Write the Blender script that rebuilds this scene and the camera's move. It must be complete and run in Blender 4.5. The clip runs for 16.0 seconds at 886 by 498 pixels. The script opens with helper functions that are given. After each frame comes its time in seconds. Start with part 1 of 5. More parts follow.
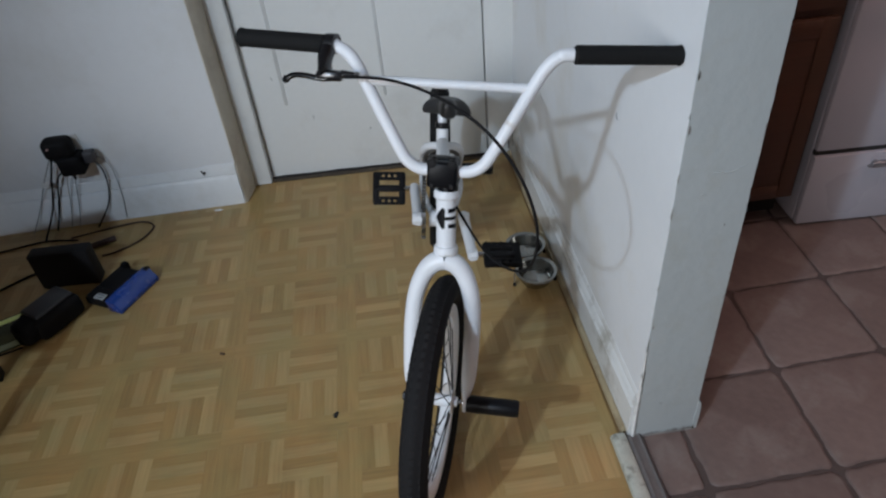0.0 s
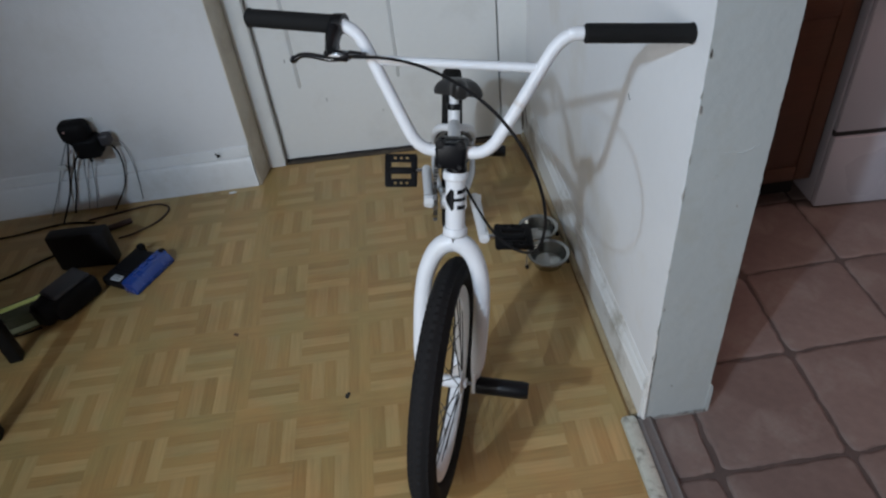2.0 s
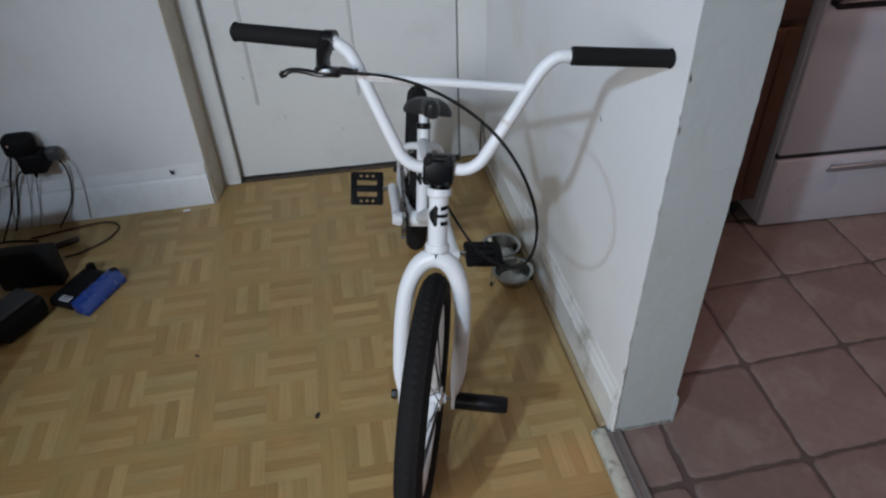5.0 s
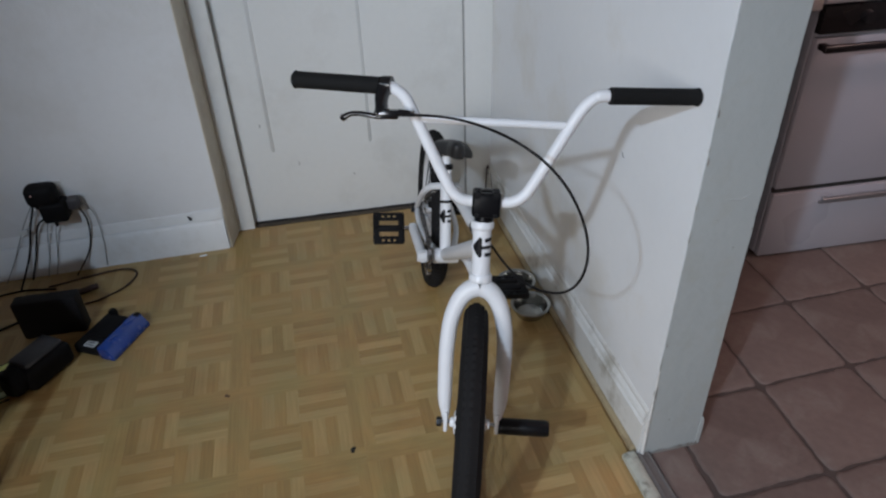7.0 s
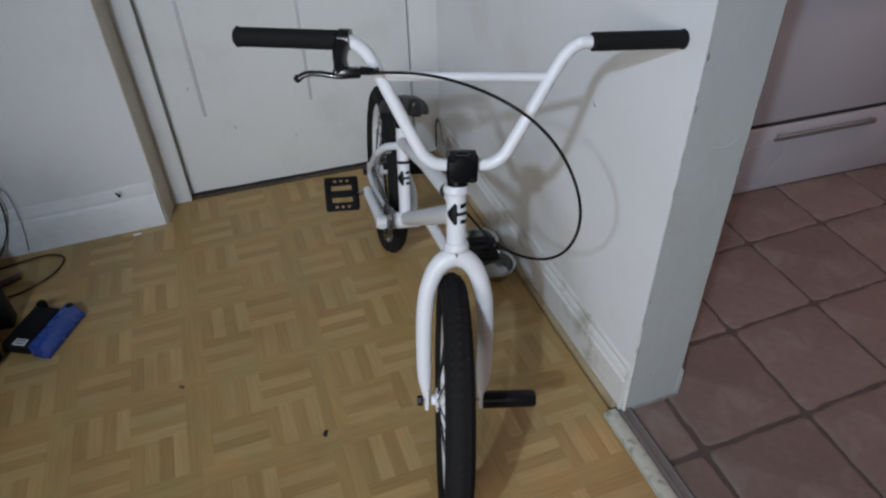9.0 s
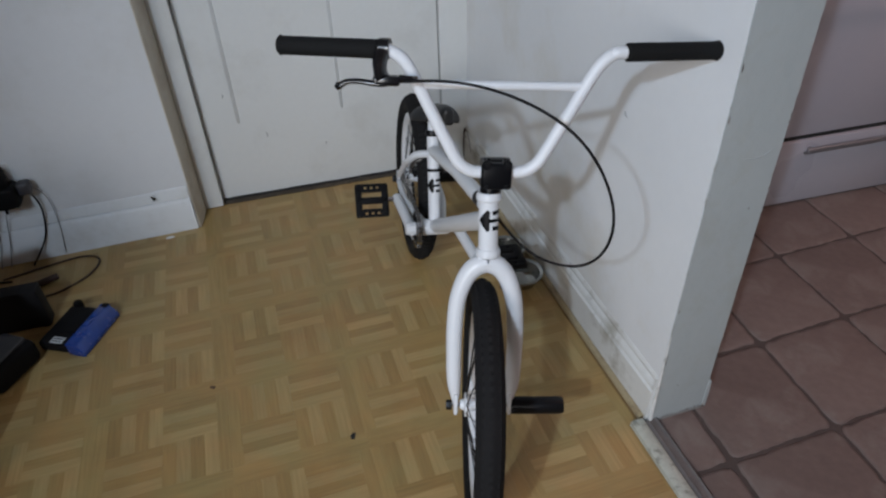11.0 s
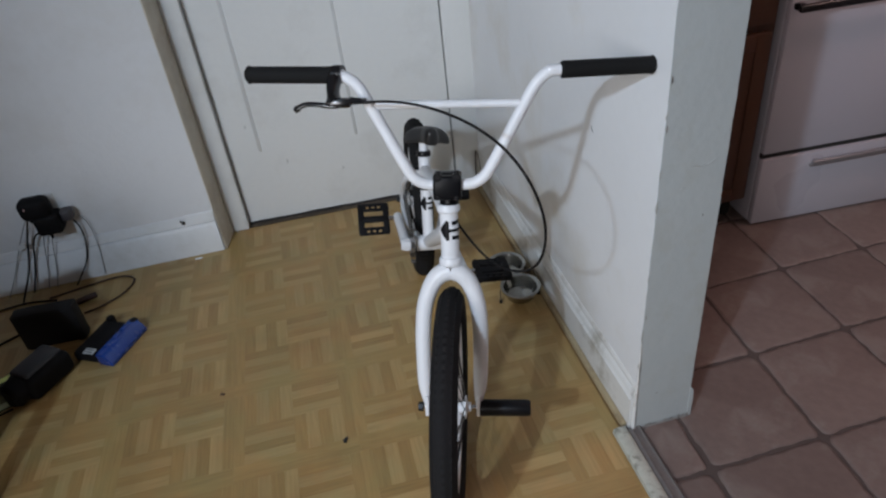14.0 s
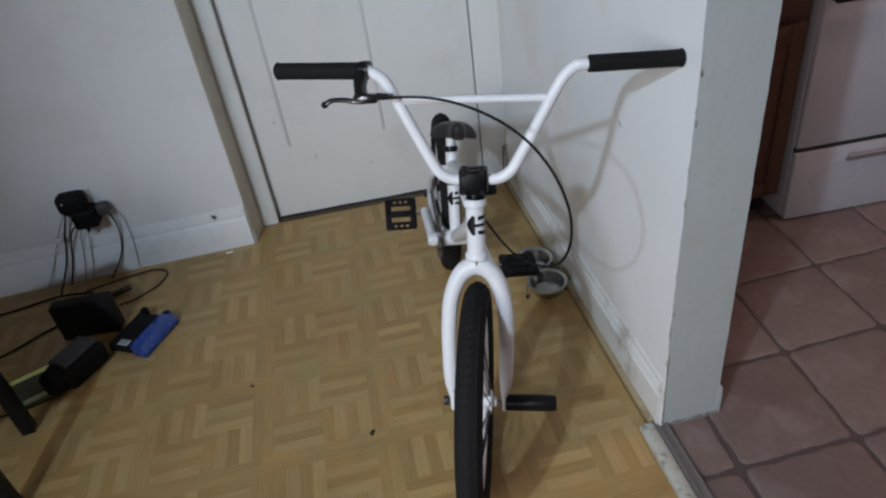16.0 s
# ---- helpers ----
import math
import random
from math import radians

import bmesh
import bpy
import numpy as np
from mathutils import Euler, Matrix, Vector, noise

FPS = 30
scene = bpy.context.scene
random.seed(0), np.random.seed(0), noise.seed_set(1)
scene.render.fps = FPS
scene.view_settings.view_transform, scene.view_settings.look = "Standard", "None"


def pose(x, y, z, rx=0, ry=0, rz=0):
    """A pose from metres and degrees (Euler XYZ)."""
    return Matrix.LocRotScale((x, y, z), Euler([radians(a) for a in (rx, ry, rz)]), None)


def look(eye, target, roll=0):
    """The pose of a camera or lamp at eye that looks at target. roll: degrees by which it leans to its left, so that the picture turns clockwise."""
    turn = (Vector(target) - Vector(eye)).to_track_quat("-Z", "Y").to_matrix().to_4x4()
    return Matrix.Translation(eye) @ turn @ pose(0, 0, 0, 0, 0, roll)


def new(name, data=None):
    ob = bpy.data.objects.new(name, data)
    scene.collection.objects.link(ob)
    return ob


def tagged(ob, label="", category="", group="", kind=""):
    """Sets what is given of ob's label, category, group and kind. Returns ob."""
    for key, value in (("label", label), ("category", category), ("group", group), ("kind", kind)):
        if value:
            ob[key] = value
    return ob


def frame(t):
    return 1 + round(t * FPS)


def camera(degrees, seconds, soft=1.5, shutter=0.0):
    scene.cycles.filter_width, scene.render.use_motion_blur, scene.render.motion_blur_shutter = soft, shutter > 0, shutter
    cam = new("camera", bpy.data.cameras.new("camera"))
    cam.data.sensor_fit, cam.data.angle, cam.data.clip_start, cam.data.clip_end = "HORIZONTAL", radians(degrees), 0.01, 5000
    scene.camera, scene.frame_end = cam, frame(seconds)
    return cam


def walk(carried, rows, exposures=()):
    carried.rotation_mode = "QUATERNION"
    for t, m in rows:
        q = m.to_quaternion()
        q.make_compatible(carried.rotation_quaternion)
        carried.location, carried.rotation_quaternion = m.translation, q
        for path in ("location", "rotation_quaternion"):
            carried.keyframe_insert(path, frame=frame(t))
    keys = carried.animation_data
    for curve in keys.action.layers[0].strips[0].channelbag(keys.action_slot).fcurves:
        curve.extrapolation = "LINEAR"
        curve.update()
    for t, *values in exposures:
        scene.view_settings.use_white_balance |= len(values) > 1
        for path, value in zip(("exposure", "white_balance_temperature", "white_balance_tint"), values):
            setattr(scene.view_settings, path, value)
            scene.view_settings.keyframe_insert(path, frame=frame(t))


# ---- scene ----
cam = camera(66.8, 16.0, soft=2.3)
PATH = [
    (0, (-0.522, -0.952, 1.412), (-0.417, 0.614, 0.173), -5.6),
    (0.5, (-0.515, -0.969, 1.418), (-0.432, 0.622, 0.208), -7.0),
    (1, (-0.514, -0.973, 1.42), (-0.445, 0.598, 0.183), -6.5),
    (1.5, (-0.509, -0.967, 1.41), (-0.437, 0.596, 0.164), -6.5),
    (2, (-0.507, -0.955, 1.406), (-0.459, 0.587, 0.134), -6.8),
    (2.5, (-0.517, -0.952, 1.398), (-0.513, 0.504, 0.027), -7.5),
    (3, (-0.517, -0.947, 1.401), (-0.479, 0.583, 0.114), -6.4),
    (3.5, (-0.516, -0.943, 1.404), (-0.473, 0.626, 0.165), -6.2),
    (4, (-0.52, -0.925, 1.398), (-0.43, 0.612, 0.122), -5.0),
    (6.5, (-0.747, -1.016, 1.435), (-0.363, 0.588, 0.304), -1.4),
    (7, (-0.756, -1.007, 1.433), (-0.417, 0.613, 0.309), -2.2),
    (7.5, (-0.771, -0.967, 1.415), (-0.491, 0.595, 0.197), -4.1),
    (8, (-0.767, -0.915, 1.394), (-0.349, 0.588, 0.142), -3.7),
    (8.5, (-0.78, -0.892, 1.398), (-0.322, 0.621, 0.173), -3.2),
    (9, (-0.797, -0.878, 1.4), (-0.306, 0.606, 0.153), -2.1),
    (11.5, (-0.827, -0.892, 1.407), (-0.391, 0.633, 0.188), -2.5),
    (12, (-0.809, -0.877, 1.399), (-0.333, 0.633, 0.178), -2.1),
    (12.5, (-0.76, -0.912, 1.41), (-0.338, 0.645, 0.228), -3.4),
    (13, (-0.699, -0.986, 1.419), (-0.324, 0.59, 0.247), -4.6),
    (13.5, (-0.668, -1.033, 1.422), (-0.365, 0.569, 0.264), -4.9),
    (14, (-0.654, -1.042, 1.415), (-0.378, 0.578, 0.275), -7.0),
    (14.5, (-0.65, -1.038, 1.412), (-0.417, 0.585, 0.266), -7.3),
    (15, (-0.649, -1.041, 1.414), (-0.41, 0.587, 0.277), -6.3),
    (15.5, (-0.649, -1.044, 1.418), (-0.426, 0.599, 0.298), -7.7),
    (16, (-0.65, -1.047, 1.417), (-0.459, 0.583, 0.274), -8.5),
]
walk(cam, [(t, look(eye, target, roll)) for t, eye, target, roll in PATH], [(0.0, 0.0, 6350, 8), (4.0, -0.03, 6350, 8), (6.5, -0.05, 6500, 10), (8.5, -0.11, 6500, 10), (12.0, -0.11, 6500, 10), (13.0, -0.06, 6500, 10), (14.5, -0.02, 6500, 10), (16.0, 0.0, 6500, 10)])

import collections

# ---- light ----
# a cool ceiling lamp in the room, a dim warm lamp in the kitchen, and a large soft fill light added behind the walk
world = bpy.data.worlds.new("world")
scene.world = world
world.use_nodes = True
world.node_tree.nodes["Background"].inputs[0].default_value = (0.8, 0.85, 1.0, 1)
world.node_tree.nodes["Background"].inputs[1].default_value = 0.02


def lamp(name, place, watts, radius, colour):
    data = bpy.data.lights.new(name, "POINT")
    data.energy, data.shadow_soft_size, data.color = watts, radius, colour
    ob = new(name, data)
    ob.location = place
    return ob


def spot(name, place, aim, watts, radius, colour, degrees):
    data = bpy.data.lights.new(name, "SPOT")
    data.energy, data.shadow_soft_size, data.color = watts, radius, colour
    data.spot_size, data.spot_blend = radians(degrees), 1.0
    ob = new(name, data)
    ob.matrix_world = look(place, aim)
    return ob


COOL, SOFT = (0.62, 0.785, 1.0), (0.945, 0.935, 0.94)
LAMP, AIM = (-2.1, -1.95, 2.5), (-0.10, 0.62, 0.22)
spot("ceiling_spot_light", LAMP, AIM, 222, 0.05, COOL, 74)
# added fill to lift the walls and soften shadows; no lamp is known there
spot("soft_fill_light", (-2.50, -2.45, 1.85), (0.06, 0.78, 0.32), 320, 0.82, SOFT, 55.5)
lamp("kitchen_lamp_light", (1.65, 0.05, 2.35), 26, 0.12, (1.0, 0.65, 0.61))


# ---- materials ----
def material(name, colour, rough=0.5, metal=0.0, var=0.12, scale=6.0, fine=70.0, bump=0.0, stain=None, stain_scale=3.0, stain_amount=0.0, random_by=None, spread=0.2, coat=0.0, spec=0.5):
    """A procedural surface: base colour varied at two scales, optional stains, fine relief and a step by piece."""
    m = bpy.data.materials.new(name)
    m.use_nodes = True
    nt = m.node_tree
    n, link = nt.nodes, nt.links.new
    p = n["Principled BSDF"]
    co = n.new("ShaderNodeTexCoord")
    big, small = n.new("ShaderNodeTexNoise"), n.new("ShaderNodeTexNoise")
    big.inputs["Scale"].default_value, big.inputs["Detail"].default_value = scale, 4
    small.inputs["Scale"].default_value, small.inputs["Detail"].default_value = fine, 3
    link(co.outputs["Object"], big.inputs["Vector"])
    link(co.outputs["Object"], small.inputs["Vector"])
    add = n.new("ShaderNodeMath")
    add.operation = "ADD"
    link(big.outputs["Fac"], add.inputs[0])
    link(small.outputs["Fac"], add.inputs[1])
    last = add
    if random_by:
        src = n.new("ShaderNodeObjectInfo") if random_by == "object" else n.new("ShaderNodeNewGeometry")
        step = n.new("ShaderNodeMath")
        step.operation = "MULTIPLY_ADD"
        link(src.outputs["Random" if random_by == "object" else "Random Per Island"], step.inputs[0])
        step.inputs[1].default_value = 2 * spread / max(var, 0.01)
        link(add.outputs[0], step.inputs[2])
        shift = n.new("ShaderNodeMath")
        shift.operation = "SUBTRACT"
        link(step.outputs[0], shift.inputs[0])
        shift.inputs[1].default_value = spread / max(var, 0.01)
        last = shift
    value = n.new("ShaderNodeMath")
    value.operation = "MULTIPLY_ADD"
    link(last.outputs[0], value.inputs[0])
    value.inputs[1].default_value = var
    value.inputs[2].default_value = 1 - var
    tone = n.new("ShaderNodeVectorMath")
    tone.operation = "SCALE"
    tone.inputs[0].default_value = colour
    link(value.outputs[0], tone.inputs["Scale"])
    out = tone.outputs[0]
    if stain:
        spots = n.new("ShaderNodeTexNoise")
        spots.inputs["Scale"].default_value, spots.inputs["Detail"].default_value, spots.inputs["Roughness"].default_value = stain_scale, 6, 0.65
        link(co.outputs["Object"], spots.inputs["Vector"])
        ramp = n.new("ShaderNodeMapRange")
        ramp.inputs["From Min"].default_value, ramp.inputs["From Max"].default_value = 0.52, 0.75
        ramp.inputs["To Max"].default_value = stain_amount
        link(spots.outputs["Fac"], ramp.inputs["Value"])
        mix = n.new("ShaderNodeMix")
        mix.data_type = "RGBA"
        link(ramp.outputs[0], mix.inputs["Factor"])
        link(out, mix.inputs["A"])
        mix.inputs["B"].default_value = (*stain, 1)
        out = mix.outputs["Result"]
    link(out, p.inputs["Base Color"])
    p.inputs["Roughness"].default_value, p.inputs["Metallic"].default_value = rough, metal
    p.inputs["Coat Weight"].default_value, p.inputs["Specular IOR Level"].default_value = coat, spec
    wear = n.new("ShaderNodeMath")
    wear.operation = "MULTIPLY_ADD"
    link(big.outputs["Fac"], wear.inputs[0])
    wear.inputs[1].default_value, wear.inputs[2].default_value = 0.2, max(0.02, rough - 0.1)
    link(wear.outputs[0], p.inputs["Roughness"])
    if bump:
        b = n.new("ShaderNodeBump")
        b.inputs["Strength"].default_value, b.inputs["Distance"].default_value = 1.0, bump
        link(small.outputs["Fac"], b.inputs["Height"])
        link(b.outputs[0], p.inputs["Normal"])
    return m


def wood(name, random_by, colour=(0.385, 0.242, 0.100), steps=(0.94, 1.0, 1.06)):
    """Strip wood: grain along local x; dark, middle or light tone by piece."""
    m = material(name, colour, rough=0.42, var=0.09, scale=2.5, fine=25, stain=(0.80 * colour[0], 0.68 * colour[1], 0.62 * colour[2]), stain_scale=2.6, stain_amount=0.75)
    n, link = m.node_tree.nodes, m.node_tree.links.new
    co = [k for k in n if k.bl_idname == "ShaderNodeTexCoord"][0]
    where = n.new("ShaderNodeNewGeometry")
    noises = [k for k in n if k.bl_idname == "ShaderNodeTexNoise"]
    for k in (noises[0], noises[2]):
        link(where.outputs["Position"], k.inputs["Vector"])
    stretch = n.new("ShaderNodeMapping")
    stretch.inputs["Scale"].default_value = (0.12, 1.6, 1.0)
    link(co.outputs["Object"], stretch.inputs["Vector"])
    if random_by == "object":
        info = n.new("ShaderNodeObjectInfo")
        apart = n.new("ShaderNodeVectorMath")
        apart.operation = "MULTIPLY_ADD"
        apart.inputs[1].default_value = (7.0, 7.0, 7.0)
        link(info.outputs["Random"], apart.inputs[0])
        link(co.outputs["Object"], apart.inputs[2])
        link(apart.outputs[0], stretch.inputs["Vector"])
    grain = [k for k in n if k.bl_idname == "ShaderNodeTexNoise"][1]
    link(stretch.outputs[0], grain.inputs["Vector"])
    grain.inputs["Scale"].default_value = 90
    p = n["Principled BSDF"]
    patch = n.new("ShaderNodeTexNoise")
    patch.inputs["Scale"].default_value, patch.inputs["Detail"].default_value = 9.0, 3
    link(where.outputs["Position"], patch.inputs["Vector"])
    lean = n.new("ShaderNodeValToRGB")
    lean.color_ramp.elements[0].position, lean.color_ramp.elements[1].position = 0.32, 0.68
    lean.color_ramp.elements[0].color, lean.color_ramp.elements[1].color = (0.535, 0.490, 0.455, 1), (0.480, 0.515, 0.505, 1)
    link(patch.outputs["Fac"], lean.inputs[0])
    fibre = n.new("ShaderNodeMapping")
    fibre.inputs["Scale"].default_value = (0.05, 1.0, 1.0)
    link(stretch.inputs["Vector"].links[0].from_socket, fibre.inputs["Vector"])
    streak = n.new("ShaderNodeTexNoise")
    streak.inputs["Scale"].default_value, streak.inputs["Detail"].default_value = 170.0, 4
    link(fibre.outputs[0], streak.inputs["Vector"])
    amount = n.new("ShaderNodeMapRange")
    amount.inputs["From Min"].default_value, amount.inputs["From Max"].default_value = 0.25, 0.75
    amount.inputs["To Min"].default_value, amount.inputs["To Max"].default_value = 1.74, 2.26
    link(streak.outputs["Fac"], amount.inputs["Value"])
    grained = n.new("ShaderNodeVectorMath")
    grained.operation = "SCALE"
    link(lean.outputs[0], grained.inputs[0])
    link(amount.outputs[0], grained.inputs["Scale"])
    tinted = n.new("ShaderNodeVectorMath")
    tinted.operation = "MULTIPLY"
    link(p.inputs["Base Color"].links[0].from_socket, tinted.inputs[0])
    link(grained.outputs[0], tinted.inputs[1])
    link(tinted.outputs[0], p.inputs["Base Color"])
    if random_by:
        src = n.new("ShaderNodeObjectInfo" if random_by == "object" else "ShaderNodeNewGeometry")
        ramp = n.new("ShaderNodeValToRGB")
        ramp.color_ramp.interpolation = "LINEAR"
        stops = ramp.color_ramp.elements
        stops[0].position, stops[1].position = 0.0, 1.0
        for at_, tone in ((0.22, steps[0]), (0.34, steps[1]), (0.62, steps[1]), (0.74, steps[2])):
            e = stops.new(at_)
            e.color = (tone / 2, tone / 2, tone / 2, 1)
        stops[0].color, stops[-1].color = (steps[0] / 2,) * 3 + (1,), (steps[2] / 2,) * 3 + (1,)
        link(src.outputs["Random" if random_by == "object" else "Random Per Island"], ramp.inputs[0])
        p = n["Principled BSDF"]
        base = p.inputs["Base Color"].links[0].from_socket
        twice = n.new("ShaderNodeVectorMath")
        twice.operation = "MULTIPLY"
        link(base, twice.inputs[0])
        link(ramp.outputs[0], twice.inputs[1])
        full = n.new("ShaderNodeVectorMath")
        full.operation = "SCALE"
        full.inputs["Scale"].default_value = 2.0
        link(twice.outputs[0], full.inputs[0])
        link(full.outputs[0], p.inputs["Base Color"])
    return m


WALL = material("old_white_wall_paint", (0.70, 0.71, 0.72), rough=0.5, var=0.04, scale=2.2, fine=45, bump=0.0012, stain=(0.52, 0.50, 0.45), stain_scale=2.6, stain_amount=0.35)
TRIM = material("white_gloss_trim_paint", (0.72, 0.73, 0.73), rough=0.35, var=0.05, scale=5, fine=60, bump=0.0006, stain=(0.42, 0.38, 0.30), stain_scale=6, stain_amount=0.35)
GRIMTRIM = material("grimy_white_trim_paint", (0.68, 0.68, 0.66), rough=0.45, var=0.10, scale=7, fine=40, bump=0.0010, stain=(0.27, 0.245, 0.19), stain_scale=8, stain_amount=0.95)
DOORPAINT = material("door_white_paint", (0.70, 0.71, 0.70), rough=0.4, var=0.05, scale=1.8, fine=50, bump=0.0005, stain=(0.50, 0.49, 0.46), stain_scale=4, stain_amount=0.4)
TAN = material("bare_tan_casing", (0.54, 0.49, 0.40), rough=0.55, var=0.12, scale=6, fine=50, bump=0.0006, stain=(0.26, 0.17, 0.12), stain_scale=5, stain_amount=0.5)
PARTITION = material("white_partition_paint", (0.745, 0.755, 0.765), rough=0.5, var=0.04, scale=2.2, fine=45, bump=0.0005, stain=(0.60, 0.55, 0.45), stain_scale=2.2, stain_amount=0.55)
WALLEND = material("grey_wall_end", (0.392, 0.420, 0.418), rough=0.5, var=0.05, scale=3, fine=45, bump=0.0012, stain=(0.33, 0.32, 0.27), stain_scale=6, stain_amount=0.6)
CEILING = material("ceiling_white", (0.78, 0.78, 0.76), rough=0.8, var=0.03, scale=2)
HONEY = (0.340, 0.224, 0.088)
PALE, BROWN = (0.378, 0.258, 0.111), (0.320, 0.205, 0.079)
PARQUET = {"pale": wood("parquet_pale_strip", "object", PALE), "brown": wood("parquet_brown_strip", "object", BROWN), "border": wood("parquet_border", "object", HONEY)}
PARQUET_REST = {"pale": wood("parquet_pale_strip_far", "island", PALE), "brown": wood("parquet_brown_strip_far", "island", BROWN), "border": wood("parquet_border_far", "island", HONEY)}
PARQUET_BED = material("parquet_joint", (0.27, 0.165, 0.068), rough=0.6, var=0.2, scale=8)
TOEWOOD = material("quarter_round_worn_paint", (0.36, 0.29, 0.175), rough=0.6, var=0.2, scale=12, fine=90, stain=(0.13, 0.085, 0.05), stain_scale=13, stain_amount=0.9)
TILE = material("terracotta_tile", (0.146, 0.108, 0.095), rough=0.62, var=0.40, scale=9, fine=42, bump=0.0014, random_by="object", spread=0.09, stain=(0.205, 0.176, 0.158), stain_scale=6.5, stain_amount=1.0)
GROUT = material("dark_grout", (0.072, 0.054, 0.048), rough=0.9, var=0.35, scale=22, fine=120, bump=0.001)
THRESH = material("chipped_white_threshold", (0.44, 0.45, 0.39), rough=0.6, var=0.35, scale=18, fine=80, stain=(0.09, 0.078, 0.06), stain_scale=30, stain_amount=1.0, bump=0.001)
METALSTRIP = material("dull_metal_strip", (0.165, 0.155, 0.150), rough=0.6, metal=0.35, var=0.35, scale=16, fine=90, bump=0.0006, stain=(0.06, 0.05, 0.045), stain_scale=18, stain_amount=0.9)
DIRT = material("trodden_dirt", (0.060, 0.045, 0.032), rough=0.9, var=0.35, scale=30, fine=120, bump=0.001, stain=(0.16, 0.12, 0.08), stain_scale=18, stain_amount=0.8)
DARK = material("dark_gap", (0.02, 0.018, 0.016), rough=0.9, var=0.2)
WHITEPAINT = material("gloss_white_frame_paint", (0.68, 0.69, 0.71), rough=0.42, var=0.05, scale=9, fine=60, coat=0.12, spec=0.4)
BLACKPAINT = material("gloss_black_paint", (0.006, 0.006, 0.007), rough=0.38, var=0.15, scale=9, spec=0.18)
STEMBLACK = material("satin_black_stem", (0.004, 0.004, 0.005), rough=0.34, var=0.15, scale=9, spec=0.12)
GLOSSBLACK = material("polished_black_metal", (0.006, 0.006, 0.007), rough=0.24, var=0.15, scale=9, spec=0.45, coat=0.3)
RUBBER = material("black_rubber", (0.012, 0.0115, 0.0118), rough=0.85, spec=0.15, var=0.2, scale=14, fine=130, bump=0.0006)
GRIP = material("black_grip_rubber", (0.008, 0.008, 0.008), rough=0.85, spec=0.2, var=0.2, scale=20, fine=220, bump=0.0008)
PLASTIC = material("black_plastic", (0.0075, 0.007, 0.0075), rough=0.62, spec=0.12, var=0.15, scale=12, fine=90)
SADDLE = material("charcoal_saddle_fabric", (0.019, 0.019, 0.020), rough=0.7, var=0.2, scale=14, fine=160, bump=0.0006)
SADDLEMID = material("black_saddle_panel", (0.012, 0.012, 0.013), rough=0.45, var=0.2, scale=14, fine=160)
BOWLSTEEL = material("polished_bowl_steel", (0.31, 0.31, 0.295), rough=0.2, metal=1.0, var=0.15, scale=20)
STEEL = material("steel", (0.42, 0.42, 0.43), rough=0.22, metal=1.0, var=0.08, scale=9)
SPOKE = material("black_spoke", (0.025, 0.025, 0.027), rough=0.3, metal=0.6, var=0.1)
HANDLE = material("dull_grey_handle", (0.30, 0.30, 0.31), rough=0.38, metal=0.7, var=0.1, scale=20)
CHAIN = material("chain_steel", (0.13, 0.125, 0.12), rough=0.35, metal=0.9, var=0.2, scale=40)
STOVE = material("white_stove_enamel", (0.385, 0.372, 0.405), rough=0.3, var=0.03, scale=3, fine=40, coat=0.2, stain=(0.38, 0.35, 0.36), stain_scale=4, stain_amount=0.3)
STOVEBLACK = material("black_stove_glass", (0.012, 0.011, 0.012), rough=0.25, var=0.1, scale=6)
CABINET = wood("cabinet_brown_wood", None, (0.066, 0.031, 0.018))
BLUE = material("blue_plastic", (0.009, 0.048, 0.26), rough=0.25, var=0.3, scale=30, coat=0.5)
GREYPLASTIC = material("grey_plastic", (0.04, 0.041, 0.048), rough=0.45, var=0.12, scale=12)
BROWNRUBBER = material("brown_rubber", (0.040, 0.017, 0.011), rough=0.6, var=0.2, scale=40)
LABEL = material("pale_label", (0.55, 0.57, 0.58), rough=0.5, var=0.1, scale=30)
PALEGREEN = material("pale_green_film", (0.24, 0.28, 0.19), rough=0.3, var=0.2, scale=40)
LIME = material("lime_highlight", (0.75, 0.85, 0.30), rough=0.18, var=0.12, scale=30)
CLEARGREEN = material("cloudy_green_plastic", (0.055, 0.062, 0.040), rough=0.2, var=0.25, scale=25)
WHITEPLASTIC = material("white_plastic", (0.62, 0.62, 0.60), rough=0.4, var=0.05)
PLUGGREY = material("grey_plug_plastic", (0.050, 0.047, 0.052), rough=0.5, var=0.2, scale=30)
INDICATOR = material("pale_pink_lens", (0.75, 0.48, 0.45), rough=0.25, var=0.1, scale=40)
BOXBLACK = material("black_box_vinyl", (0.010, 0.009, 0.0095), rough=0.65, spec=0.25, var=0.25, scale=16, fine=120, bump=0.0004)
GREYWIRE = material("grey_wire", (0.22, 0.22, 0.22), rough=0.5, var=0.1)


# ---- mesh helpers ----
def obj(name, bm, mat_, smooth=35):
    me = bpy.data.meshes.new(name)
    bmesh.ops.recalc_face_normals(bm, faces=bm.faces)
    bm.to_mesh(me)
    bm.free()
    for m in (mat_ if isinstance(mat_, (list, tuple)) else [mat_]):
        me.materials.append(m)
    if smooth:
        me.shade_smooth()
        me.set_sharp_from_angle(angle=radians(smooth))
    return new(name, me)


def thing(name, place, label, category, group="", kind=""):
    """An empty at a thing's base, which parents its parts."""
    return tagged(bpy.data.objects[new_empty(name, place)], label, category, group, kind)


def new_empty(name, place):
    ob = new(name)
    ob.location, ob.empty_display_size = place, 0.05
    return ob.name


